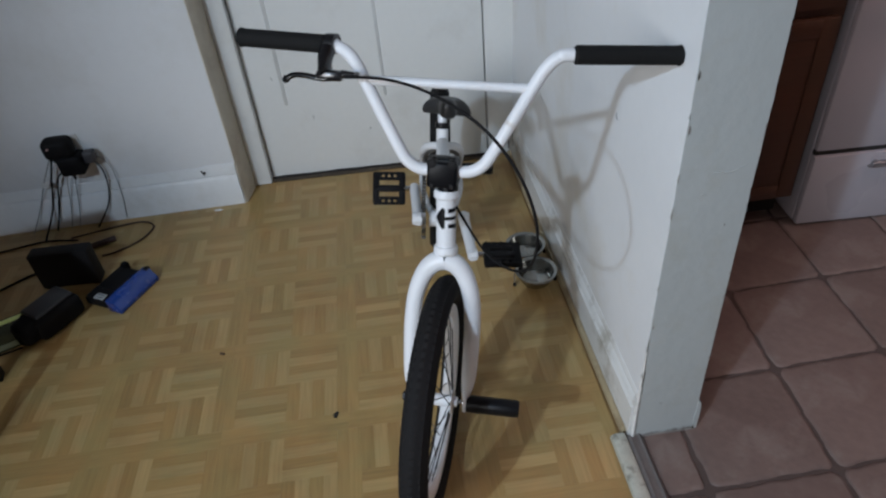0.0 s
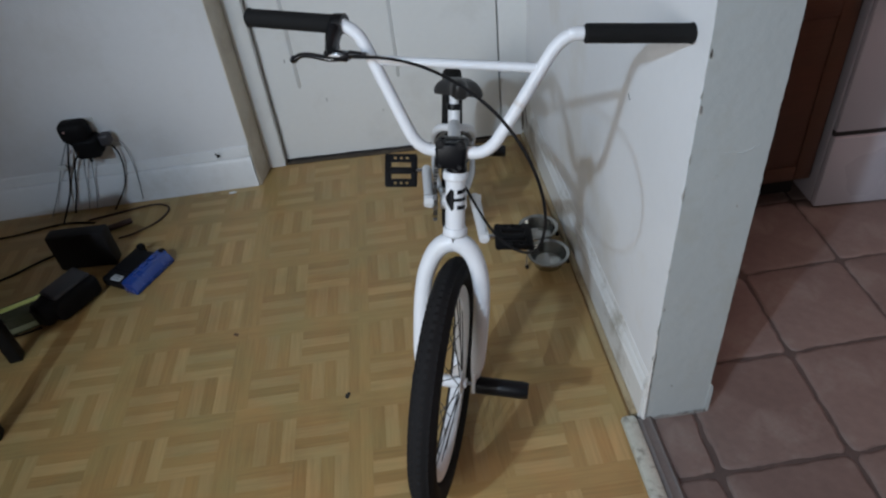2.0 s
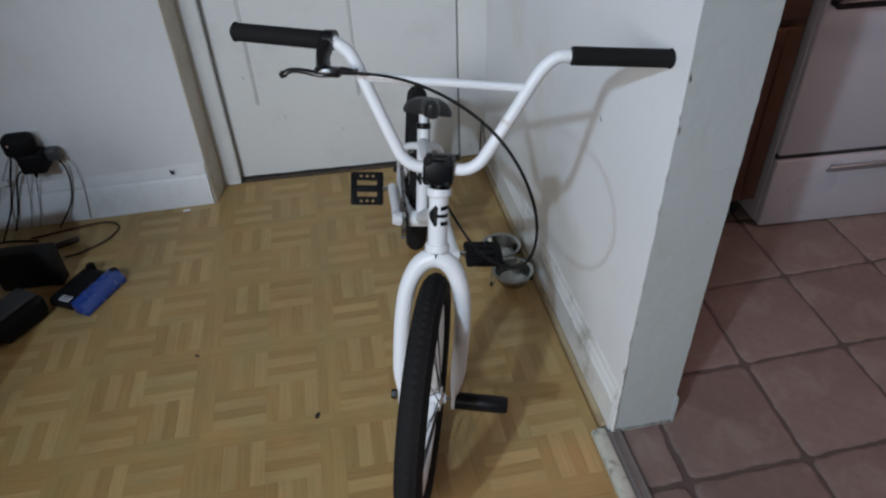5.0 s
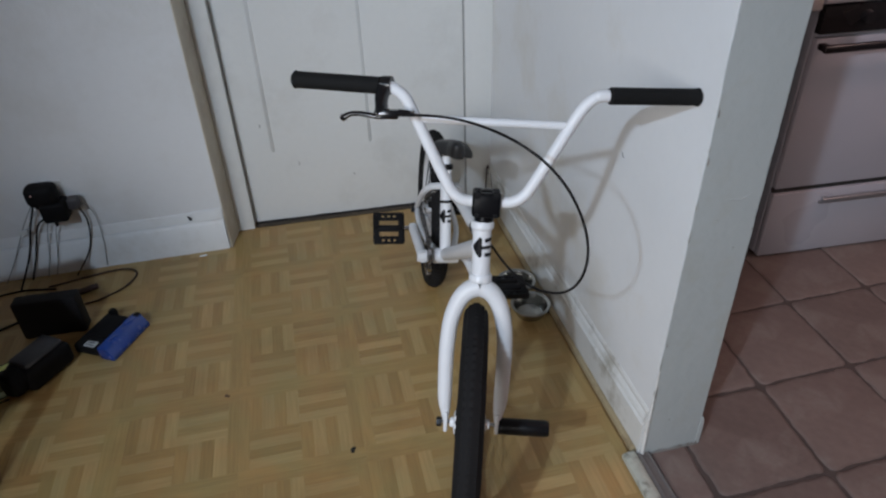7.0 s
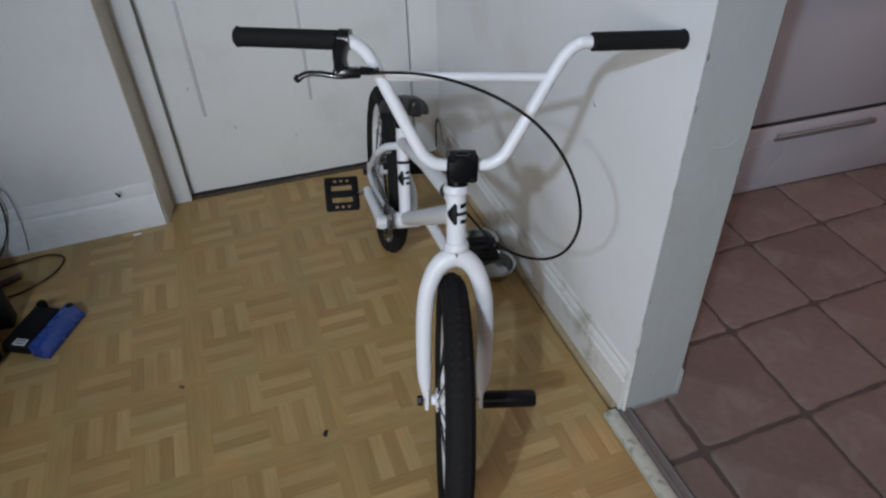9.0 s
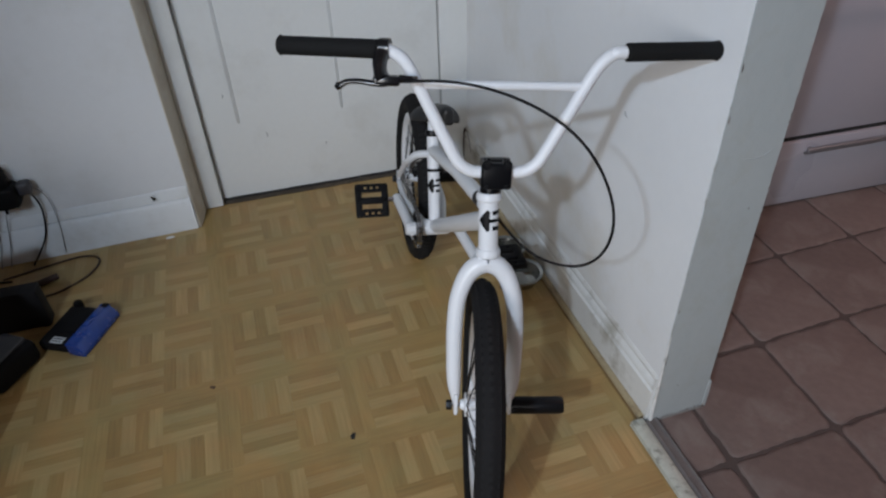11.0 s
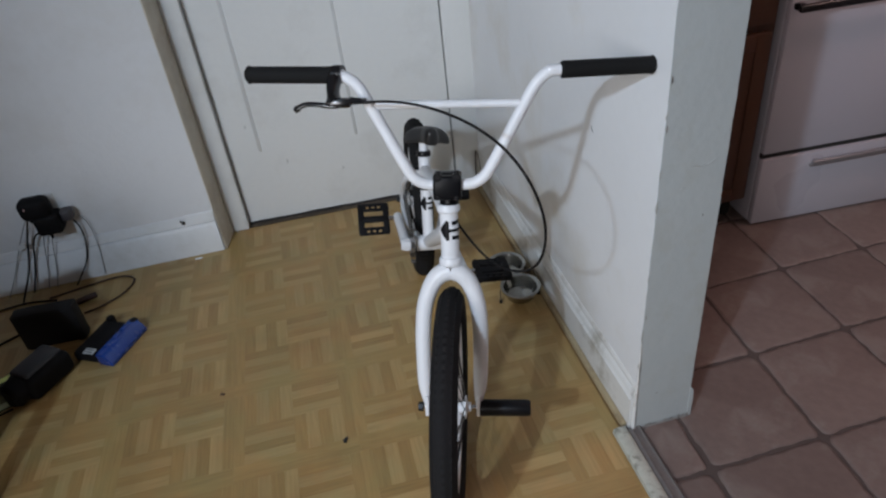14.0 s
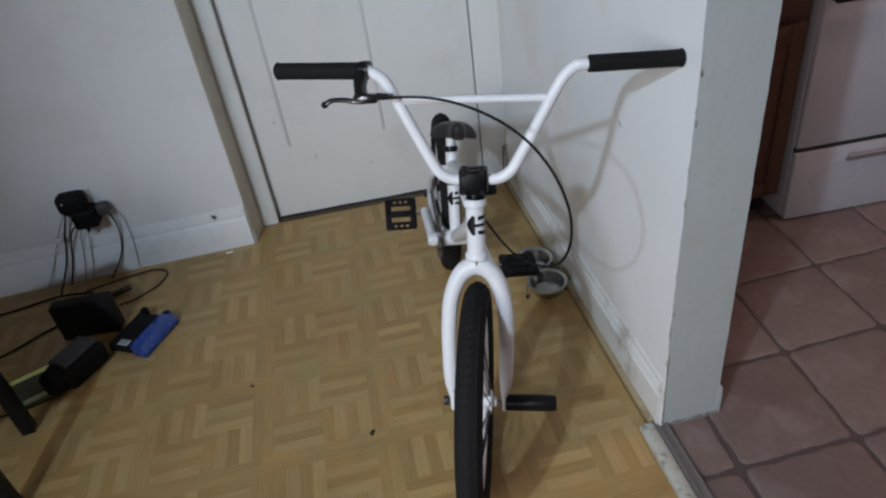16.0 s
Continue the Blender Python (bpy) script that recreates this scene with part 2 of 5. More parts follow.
def part(name, bm, mat_, parent, label="", smooth=35):
    """One mesh in world metres, as a child of a thing or of a part."""
    ob = obj(name, bm, mat_, smooth)
    ob.parent = parent
    ob.matrix_parent_inverse = Matrix.Translation(-parent.location) if parent.type == "EMPTY" else Matrix()
    return tagged(ob, label)


def solid(name, bm, mat_, label, category="", kind="", group="", smooth=35):
    return tagged(obj(name, bm, mat_, smooth), label, category, group, kind)


def piece(name, mesh, m, parent):
    """A repeat on shared mesh data."""
    ob = new(name, mesh)
    ob.parent = parent
    ob.matrix_parent_inverse = Matrix.Translation(-parent.location) if parent.type == "EMPTY" else Matrix()
    ob.matrix_basis = m
    return ob


def mesh_of(name, bm, mat_, smooth=35):
    me = bpy.data.meshes.new(name)
    bmesh.ops.recalc_face_normals(bm, faces=bm.faces)
    bm.to_mesh(me)
    bm.free()
    me.materials.append(mat_)
    if smooth:
        me.shade_smooth()
        me.set_sharp_from_angle(angle=radians(smooth))
    return me


def box(bm, lo, hi, bevel=0.0, m=None, seg=2, index=0):
    """An axis box from corner to corner, bevelled, moved by m."""
    lo, hi = Vector(lo), Vector(hi)
    made = bmesh.ops.create_cube(bm, size=1.0)["verts"]
    for v in made:
        v.co = Vector((lo[i] + (v.co[i] + 0.5) * (hi[i] - lo[i]) for i in range(3)))
    faces = {f for v in made for f in v.link_faces}
    if bevel:
        edges = list({e for v in made for e in v.link_edges})
        out = bmesh.ops.bevel(bm, geom=edges, offset=bevel, segments=seg, affect="EDGES", profile=0.5)
        faces = set(out["faces"]) | {f for f in faces if f.is_valid}
        made = list({v for f in faces for v in f.verts})
    for f in faces:
        f.material_index = index
    if m is not None:
        bmesh.ops.transform(bm, matrix=m, verts=made)
    return made


def smooth_path(pts, per=6):
    """A curve through the points (Catmull-Rom)."""
    p = [Vector(q) for q in pts]
    p = [2 * p[0] - p[1], *p, 2 * p[-1] - p[-2]]
    out = []
    for i in range(1, len(p) - 2):
        a, b, c, d = p[i - 1:i + 3]
        for k in range(per):
            t = k / per
            out.append(0.5 * (2 * b + (c - a) * t + (2 * a - 5 * b + 4 * c - d) * t * t + (3 * b - a - 3 * c + d) * t ** 3))
    return out + [p[-2]]


def tube(bm, pts, radius, sides=12, m=None, squash=1.0, caps=True):
    """A round bar along a path; radius is one number or one per point."""
    pts = [Vector(q) for q in pts]
    if m is not None:
        pts = [m @ q for q in pts]
    n = len(pts)
    rad = [radius] * n if isinstance(radius, (int, float)) else [radius[0] + (radius[-1] - radius[0]) * i / (n - 1) for i in range(n)] if len(radius) == 2 else [radius[min(len(radius) - 1, int(i * (len(radius) - 1) / (n - 1)))] + (radius[min(len(radius) - 1, int(i * (len(radius) - 1) / (n - 1)) + 1)] - radius[min(len(radius) - 1, int(i * (len(radius) - 1) / (n - 1)))]) * (i * (len(radius) - 1) / (n - 1) - int(i * (len(radius) - 1) / (n - 1))) for i in range(n)]
    way = (pts[1] - pts[0]).normalized()
    side = way.orthogonal().normalized()
    rings = []
    for i, q in enumerate(pts):
        t = (pts[min(i + 1, n - 1)] - pts[max(i - 1, 0)]).normalized()
        side = (way.rotation_difference(t) @ side)
        side = (side - t * side.dot(t)).normalized()
        way = t
        up = t.cross(side)
        rings.append([bm.verts.new(q + rad[i] * (math.cos(a) * side + squash * math.sin(a) * up)) for a in (2 * math.pi * k / sides for k in range(sides))])
    for a, b in zip(rings, rings[1:]):
        for k in range(sides):
            bm.faces.new((a[k], a[(k + 1) % sides], b[(k + 1) % sides], b[k]))
    if caps:
        bm.faces.new(rings[0][::-1])
        bm.faces.new(rings[-1])


def lathe(bm, profile, sides, m, closed=False, ripple=0.0, ripple_from=1e9):
    """Turns a profile of (radius, along) round local x. ripple: every other rib beyond a radius stands proud."""
    rings = []
    for k in range(sides):
        a = 2 * math.pi * k / sides
        ring = []
        for r, x in profile:
            rr = r + (ripple if k % 2 and r > ripple_from else 0)
            ring.append(bm.verts.new(m @ Vector((x, rr * math.cos(a), rr * math.sin(a)))))
        rings.append(ring)
    n = len(profile)
    for k in range(sides):
        a, b = rings[k], rings[(k + 1) % sides]
        for i in range(n if closed else n - 1):
            j = (i + 1) % n
            bm.faces.new((a[i], a[j], b[j], b[i]))


def lumpy_box(lo, hi, step, amp, seed=0.0):
    """A box with worn, uneven faces and edges."""
    bm = bmesh.new()
    lo, hi = Vector(lo), Vector(hi)
    cells = [max(1, round((hi[i] - lo[i]) / step)) for i in range(3)]
    keep = {}

    def vert(i, j, k):
        key = (i, j, k)
        if key not in keep:
            q = Vector((lo[c] + (hi[c] - lo[c]) * key[c] / cells[c] for c in range(3)))
            d = noise.noise_vector(q * 9 + Vector((seed, 0, 0))) * amp * 0.6 + noise.noise_vector(q * 34) * amp * 0.5
            on_edge = sum(key[c] in (0, cells[c]) for c in range(3)) >= 2
            if on_edge:
                d = d * 1.5 + (lo + (hi - lo) / 2 - q).normalized() * amp * 0.8
            keep[key] = bm.verts.new(q + d)
        return keep[key]

    for axis in range(3):
        u, v = [c for c in range(3) if c != axis]
        for end in (0, cells[axis]):
            for i in range(cells[u]):
                for j in range(cells[v]):
                    idx = []
                    for di, dj in ((0, 0), (1, 0), (1, 1), (0, 1)):
                        key = [0, 0, 0]
                        key[axis], key[u], key[v] = end, i + di, j + dj
                        idx.append(vert(*key))
                    bm.faces.new(idx)
    return bm


def leaning(bm, out, height):
    """Pushes the room-side face of a wall out towards its foot."""
    for v in bm.verts:
        if v.co.x < 0.0:
            v.co.x -= out * max(0.0, 1 - v.co.z / height)
    return bm


def profile_bar(profile, start, end, axis, wobble=0.0):
    """Extrudes a closed profile of (out, up) along x or y. out runs to -x for axis y, to -y for axis x."""
    bm = bmesh.new()
    (x0, y0), (x1, y1) = start, end
    steps = max(2, round(math.dist(start, end) / 0.08)) if wobble else 1
    rings = []
    for k in range(steps + 1):
        t = k / steps
        x, y = x0 + (x1 - x0) * t, y0 + (y1 - y0) * t
        w = wobble * noise.noise(Vector((x * 7, y * 7, 0)))
        rings.append([bm.verts.new((x - o - w, y, u) if axis == "y" else (x, y - o - w, u)) for o, u in profile])
    n = len(profile)
    for a, b in zip(rings, rings[1:]):
        for i in range(n):
            bm.faces.new((a[i], a[(i + 1) % n], b[(i + 1) % n], b[i]))
    bm.faces.new(rings[0])
    bm.faces.new(rings[-1][::-1])
    return bm


def boxes(*items, bevel=0.0):
    bm = bmesh.new()
    for lo, hi in items:
        box(bm, lo, hi, bevel)
    return bm


# ---- the rooms ----
H = 2.7
floor = solid("floor", boxes(((-4.4, -3.8, -0.1), (-0.061, 1.52, -0.003))), PARQUET_BED, "honey-coloured basket-weave parquet floor, worn", "floor", "structure")
kitchen_floor = solid("floor_kitchen", boxes(((-0.0605, -3.8, -0.1), (2.8, 1.52, -0.005))), GROUT, "terracotta tiled kitchen floor with dark grout", "floor", "structure")
solid("ceiling", boxes(((-4.5, -3.9, H), (2.9, 1.6, H + 0.1))), CEILING, "plain white ceiling", "ceiling", "structure")
solid("wall_partition", leaning(lumpy_box((-0.03, 0.0, -0.004), (0.108, 1.52, H), 0.03, 0.0016), 0.0135, 0.9), PARTITION, "white painted partition wall with a chipped end", "wall", "structure")
# separate thin slab, so the wall end is greyer than PARTITION
solid("wall_partition_end", leaning(lumpy_box((-0.0305, -0.0045, -0.004), (0.1085, -0.0025, H), 0.02, 0.0014, 7.0), 0.0135, 0.9), WALLEND, "chipped end face of the partition wall in a greyer tone", "wall", "structure")
solid("wall_back_room", lumpy_box((-4.4, 1.302, -0.003), (-1.112, 1.52, H), 0.06, 0.0012, 3.0), WALL, "white painted wall, slightly stained", "wall", "structure")
solid("wall_over_door", boxes(((-1.112, 1.40, 2.07), (-0.03, 1.52, H))), WALL, "white painted wall over the door", "wall", "structure")
solid("wall_back_kitchen", boxes(((0.109, 1.42, -0.005), (2.8, 1.52, H))), WALL, "white painted kitchen wall", "wall", "structure")
solid("wall_west", boxes(((-4.5, -3.9, -0.1), (-4.4, 1.6, H))), WALL, "white painted wall", "wall", "structure")
solid("wall_south", boxes(((-4.4, -3.9, -0.1), (2.8, -3.8, H))), WALL, "white painted wall", "wall", "structure")
solid("wall_east", boxes(((2.8, -3.9, -0.1), (2.9, 1.6, H))), WALL, "white painted kitchen wall", "wall", "structure")

# baseboards with a stepped cap
solid("baseboard_partition", profile_bar([(-0.012, 0), (0.0130, 0), (0.0125, 0.104), (0.0070, 0.110), (0.0075, 0.116), (0.0118, 0.122), (0.0095, 0.132), (0.0035, 0.138), (0.0062, 0.150), (0.0020, 0.159), (-0.010, 0.162)], (-0.0400, 0.003), (-0.0400, 1.397), "y", 0.001), GRIMTRIM, "white moulded baseboard, grimy towards the corner", "baseboard", "structure")
solid("trim_quarter_round", profile_bar([(0.0, 0), (0.0135, 0), (0.013, 0.006), (0.0105, 0.0105), (0.006, 0.013), (0.0, 0.0135)], (-0.0535, 0.010), (-0.0535, 1.397), "y", 0.001), TOEWOOD, "scuffed pine quarter-round along the baseboard", "trim", "structure")
solid("baseboard_room", profile_bar([(0, 0), (0.0155, 0), (0.0155, 0.116), (0.012, 0.121), (0.010, 0.127), (0.004, 0.131), (0, 0.132)], (-4.39, 1.3025), (-1.116, 1.3025), "x", 0.001), TRIM, "white moulded baseboard along the wall", "baseboard", "structure")
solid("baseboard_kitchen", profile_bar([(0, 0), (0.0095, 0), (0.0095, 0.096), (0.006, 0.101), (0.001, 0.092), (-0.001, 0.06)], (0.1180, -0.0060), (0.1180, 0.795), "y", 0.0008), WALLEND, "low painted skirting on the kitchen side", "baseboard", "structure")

solid("trim_baseboard_cap", profile_bar([(0, 0.1325), (0.012, 0.1325), (0.010, 0.142), (0.007, 0.160), (0.004, 0.171), (0, 0.174)], (-1.226, 1.3022), (-1.117, 1.3022), "x", 0.0006), TRIM, "cleaner end of the white baseboard cap moulding", "trim", "structure")
solid("trim_baseboard_cap_old", profile_bar([(0, 0.1325), (0.0105, 0.1325), (0.0085, 0.141), (0.0055, 0.158), (0.003, 0.168), (0, 0.170)], (-4.39, 1.3022), (-1.227, 1.3022), "x", 0.0008), TRIM, "painted-over cap moulding along the baseboard", "trim", "structure")
# corner bead between the jamb and the partition, and the dirty strip of floor along the door
solid("trim_corner_bead", profile_bar([(0, 0), (0.011, 0), (0.0105, 0.004), (0.008, 0.0085), (0.004, 0.0105), (0, 0.011)], (-1, 0), (1, 0), "x"), DOORPAINT, "thin painted bead up the corner", "trim", "structure")
bead = bpy.data.objects["trim_corner_bead"]
bead.matrix_world = Matrix.Translation((-0.0330, 1.3985, 1.17)) @ Matrix.Rotation(radians(90), 4, "Y")
solid("threshold_door", lumpy_box((-1.018, 1.411, -0.001), (-0.142, 1.4330, 0.0045), 0.016, 0.0024, 5.0), DIRT, "dirty worn floor strip along the foot of the door", "threshold", "structure")
bpy.data.objects["threshold_door"].matrix_world = Matrix.Translation((-1.028, 1.44, 0)) @ Matrix.Rotation(radians(-2.2), 4, "Z") @ Matrix.Translation((1.028, -1.44, 0))

# door recess: tan casing side, jambs, door with raised panels
bm = bmesh.new()
splay = [(-1.1115, 1.289), (-1.1085, 1.289), (-1.1060, 1.2915), (-1.0850, 1.4010), (-1.0850, 1.4700), (-1.1115, 1.4700)]
foot, head = [[bm.verts.new((x, y, z)) for x, y in splay] for z in (0.0, 2.07)]
for k in range(6):
    bm.faces.new((foot[k], foot[(k + 1) % 6], head[(k + 1) % 6], head[k]))
bm.faces.new(foot[::-1])
bm.faces.new(head)
solid("trim_casing", bm, TAN, "old tan-painted splayed door casing edge", "trim", "structure")
solid("trim_jamb_left", boxes(((-1.0847, 1.401, 0.002), (-1.0200, 1.515, 2.06)), bevel=0.003), DOORPAINT, "white painted door jamb", "trim", "structure")
solid("trim_jamb_right", boxes(((-0.140, 1.399, 0.004), (-0.031, 1.515, 2.06)), bevel=0.003), DOORPAINT, "white painted door jamb in the corner", "trim", "structure")
solid("trim_door_stop", boxes(((-1.0198, 1.474, 0.0), (-0.140, 1.515, 2.06))), DARK, "dark gap behind the door", "trim", "structure")


def room_door():
    """A white panel door: slab, raised panels, dark sweep, knob out of view."""
    d = thing("door_1", (-1.028, 1.44, 0.0), "white painted panel door, closed, scuffed near the floor", "door", kind="structure")
    part("slab", boxes(((-1.0172, 1.440, 0.0085), (-0.1445, 1.468, 2.05)), bevel=0.003), DOORPAINT, d)
    for x0, x1 in ((-0.885, -0.525),):
        for z0, z1 in ((0.31, 0.95), (1.12, 1.92)):
            for x in (x0 - 0.007, x1 + 0.007):
                bm = bmesh.new()
                tube(bm, [(x, 1.4405, z0), (x, 1.4395, z0 + 0.01), (x, 1.4395, z1 - 0.01), (x, 1.4405, z1)], [0.006, 0.015, 0.015, 0.004], 20, None, 0.11)
                part("panel_moulding", bm, DOORPAINT, d)
    part("sweep", lumpy_box((-1.0145, 1.4345, 0.0015), (-0.146, 1.466, 0.0110), 0.011, 0.0030, 2.0), DARK, d, "dark dirty rubber door sweep")
    knob = bmesh.new()
    lathe(knob, [(0.0, -0.07), (0.022, -0.068), (0.028, -0.05), (0.022, -0.03), (0.012, -0.02), (0.012, 0.0)], 20, Matrix.Translation((-0.95, 1.44, 1.0)) @ Matrix.Rotation(radians(90), 4, "Z"))
    part("knob", knob, STEEL, d)
    d.rotation_euler = (0, 0, radians(-2.2))


room_door()

# threshold between parquet and tiles
solid("threshold_white", profile_bar([(0, 0), (0.036, 0), (0.034, 0.012), (0.027, 0.016), (0.006, 0.016), (0, 0.012)], (-0.0600, -3.79), (-0.0600, 0.0015), "y", 0.001), THRESH, "chipped white-painted wooden threshold strip", "threshold", "structure")
solid("threshold_metal", profile_bar([(0, 0), (0.040, 0), (0.040, 0.007), (0.029, 0.011), (0.024, 0.008), (0.011, 0.008), (0.007, 0.011), (0.0, 0.004)], (-0.0195, -3.79), (-0.0195, -0.004), "y", 0.0006), METALSTRIP, "dull ridged metal threshold strip", "threshold", "structure")

# chipped paint and dirt along the end of the partition
rng = random.Random(4)


def nicks(bm, count, spot, size):
    """Small ragged flakes; spot(u) gives a place and the flat normal axis."""
    for _ in range(count):
        (x, y, z), axis = spot(rng.random())
        l, w = size * rng.uniform(0.4, 2.6), size * rng.uniform(0.12, 0.5)
        ring = []
        for k in range(7):
            a = 2 * math.pi * k / 7
            u, v = w * math.cos(a) * rng.uniform(0.6, 1.2), l * math.sin(a) * rng.uniform(0.6, 1.2)
            ring.append(((x + u, y, z + v) if axis == "y" else (x, y + u, z + v) if axis == "x" else (x + v, y + u, z)))
        up = {"y": (0, -0.0012, 0), "x": (-0.0012, 0, 0), "z": (0, 0, 0.0012)}[axis]
        lo = [bm.verts.new(q) for q in ring]
        hi = [bm.verts.new((q[0] + up[0], q[1] + up[1], q[2] + up[2])) for q in ring]
        bm.faces.new(hi)
        bm.faces.new(lo[::-1])
        for k in range(7):
            bm.faces.new((lo[k], lo[(k + 1) % 7], hi[(k + 1) % 7], hi[k]))


bm = bmesh.new()
nicks(bm, 16, lambda u: ((-0.0405 + 0.002 * rng.random(), -0.0065, 0.02 + 0.22 * u), "y"), 0.0042)
nicks(bm, 4, lambda u: ((-0.0385 + 0.010 * u, -0.0065, 0.24 + 0.75 * u), "y"), 0.0038)
nicks(bm, 60, lambda u: ((-0.038 + 0.148 * u, -0.0068, 0.004 + 0.004 * rng.random()), "y"), 0.0034)
nicks(bm, 2, lambda u: ((-0.02 + 0.12 * u, -0.0066, 0.03 + 0.9 * rng.random()), "y"), 0.0022)
nicks(bm, 9, lambda u: ((0.106, -0.0066, 0.05 + 0.9 * u), "y"), 0.0028)
box(bm, (-0.041, -0.0078, 0.0), (0.108, -0.0045, 0.0032))
solid("trim_paint_nicks", bm, material("bare_dirty_plaster", (0.26, 0.245, 0.23), rough=0.9, var=0.3, scale=60), "dark nicks where paint has chipped off the wall end", "paint chips", "structure", smooth=0)
bm = bmesh.new()
tube(bm, smooth_path([(-0.0435, -0.0050, 0.0), (-0.0425, -0.0052, 0.12), (-0.040, -0.0045, 0.30)], 8), [0.0052, 0.0040, 0.0018], 8)
solid("trim_paint_ridge", bm, GRIMTRIM, "ridge of old paint up the corner of the wall end", "paint ridge", "structure")

bm = bmesh.new()
for pts, r in (([(-0.004, 0.742), (0.030, 0.748), (0.062, 0.744), (0.090, 0.756), (0.107, 0.757)], 0.0036), ([(0.008, 0.700), (0.020, 0.702), (0.030, 0.699)], 0.0034), ([(0.060, 0.690), (0.085, 0.688)], 0.003)):
    tube(bm, smooth_path([(x, -0.0018, z) for x, z in pts], 5), [r * 0.5, r, r * 0.92, r * 0.5], 12)
solid("trim_paint_seam", bm, WALLEND, "raised seam where two coats of paint meet on the wall end", "paint seam", "structure")
bm = bmesh.new()
tube(bm, smooth_path([(-0.0345, 0.317, 0.714), (-0.0350, 0.314, 0.709), (-0.0350, 0.309, 0.704), (-0.0345, 0.303, 0.702)], 4), [0.0003, 0.0008, 0.0010, 0.0003], 6)
solid("trim_wall_scratch", bm, GREYWIRE, "short dark scratch in the paint of the partition", "scratch", "structure")
bm = bmesh.new()
for z0, dz, w in ((0.655, 0.030, 0.0020), (0.735, 0.020, 0.0016), (0.480, 0.014, 0.0014), (0.300, 0.040, 0.0016), (0.215, 0.030, 0.0022), (0.860, 0.012, 0.0014)):
    x = -0.0310 - 0.0135 * (1 - z0 / 0.9)
    tube(bm, smooth_path([(x, -0.0050, z0), (x - 0.0012, -0.0056, z0 + dz * 0.4), (x + 0.0008, -0.0052, z0 + dz)], 3), [w * 0.5, w, w * 0.4], 6)
solid("trim_edge_chips", bm, material("bare_chipped_edge", (0.31, 0.31, 0.29), rough=0.9, var=0.3, scale=60), "thin grey chips down the corner of the wall end", "paint chips", "structure")

# ---- the bicycle ----
# two frames of axes: the main frame (left, back, up from the ground under the head tube) and the steered front
def axes(x, y, z, o):
    return Matrix(((x[0], y[0], z[0], o[0]), (x[1], y[1], z[1], o[1]), (x[2], y[2], z[2], o[2]), (0, 0, 0, 1)))


FM = axes((0.989, -0.1155, -0.0886), (0.116, 0.993, 0.0), (0.088, -0.0104, 0.996), (-0.4975, 0.100, 0.0))
SM = axes((0.9591, -0.2761, -0.0633), (0.2465, 0.9235, -0.2939), (0.1396, 0.2662, 0.9537), (-0.447, 0.098, 0.574))
REAR = Vector((-0.005, 0.828, 0.266))
BB = Vector((0, 0.515, 0.290))
FRONT = Vector((-0.0035, -0.030, -0.3310))


def at(m, v, turn=None):
    """Axes m moved to the local point v."""
    return m @ Matrix.Translation(v) @ (turn or Matrix())


def wheel(name, m, bike, label, width=0.0300, outer=0.2662):
    """A spoked wheel in axes whose x is the axle: knobbly tyre, white rim, hub, 36 spokes."""
    bm = bmesh.new()
    prof = []
    for k in range(28):
        a = 2 * math.pi * k / 28
        groove = 0.0022 if k in (2, 26, 4, 24) else 0.0
        prof.append((outer - 0.0302 + (0.0302 - groove) * math.cos(a), (width - groove) * math.sin(a)))
    lathe(bm, prof, 180, m, closed=True, ripple=-0.0036, ripple_from=0.241)
    w = part(name, bm, RUBBER, bike, label)
    bm = bmesh.new()
    lathe(bm, [(0.2075, -0.0155), (0.2075, 0.0155), (0.200, 0.016), (0.188, 0.0145), (0.1815, 0.008), (0.1815, -0.008), (0.188, -0.0145), (0.200, -0.016)], 72, m, closed=True)
    part("rim", bm, WHITEPAINT, w, "white painted rim")
    bm = bmesh.new()
    lathe(bm, [(0.0, -0.044), (0.010, -0.044), (0.012, -0.036), (0.026, -0.034), (0.026, -0.030), (0.014, -0.026), (0.013, 0.026), (0.026, 0.030), (0.026, 0.034), (0.012, 0.036), (0.010, 0.044), (0.0, 0.044)], 24, m)
    part("hub", bm, WHITEPAINT, w, "white painted hub")
    bm = bmesh.new()
    lathe(bm, [(0.0, -0.068), (0.0045, -0.068), (0.0045, 0.068), (0.0, 0.068)], 10, m)
    part("axle", bm, STEEL, w)
    # one spoke, then its repeats turned round the axle
    for side in (1, -1):
        for lean in (1, -1):
            bm = bmesh.new()
            a0, a1 = 0.0, lean * radians(38)
            tube(bm, [(side * 0.032, 0.023 * math.cos(a0), 0.023 * math.sin(a0)), (side * 0.004, 0.184 * math.cos(a1), 0.184 * math.sin(a1))], 0.0012, 5)
            me = mesh_of("spoke", bm, SPOKE)
            for k in range(9):
                a = 2 * math.pi * k / 9 + radians(10 if side > 0 else 0) + (radians(20) if lean > 0 else 0)
                piece("spoke", me, m @ Matrix.Rotation(a, 4, "X"), w)
    return w


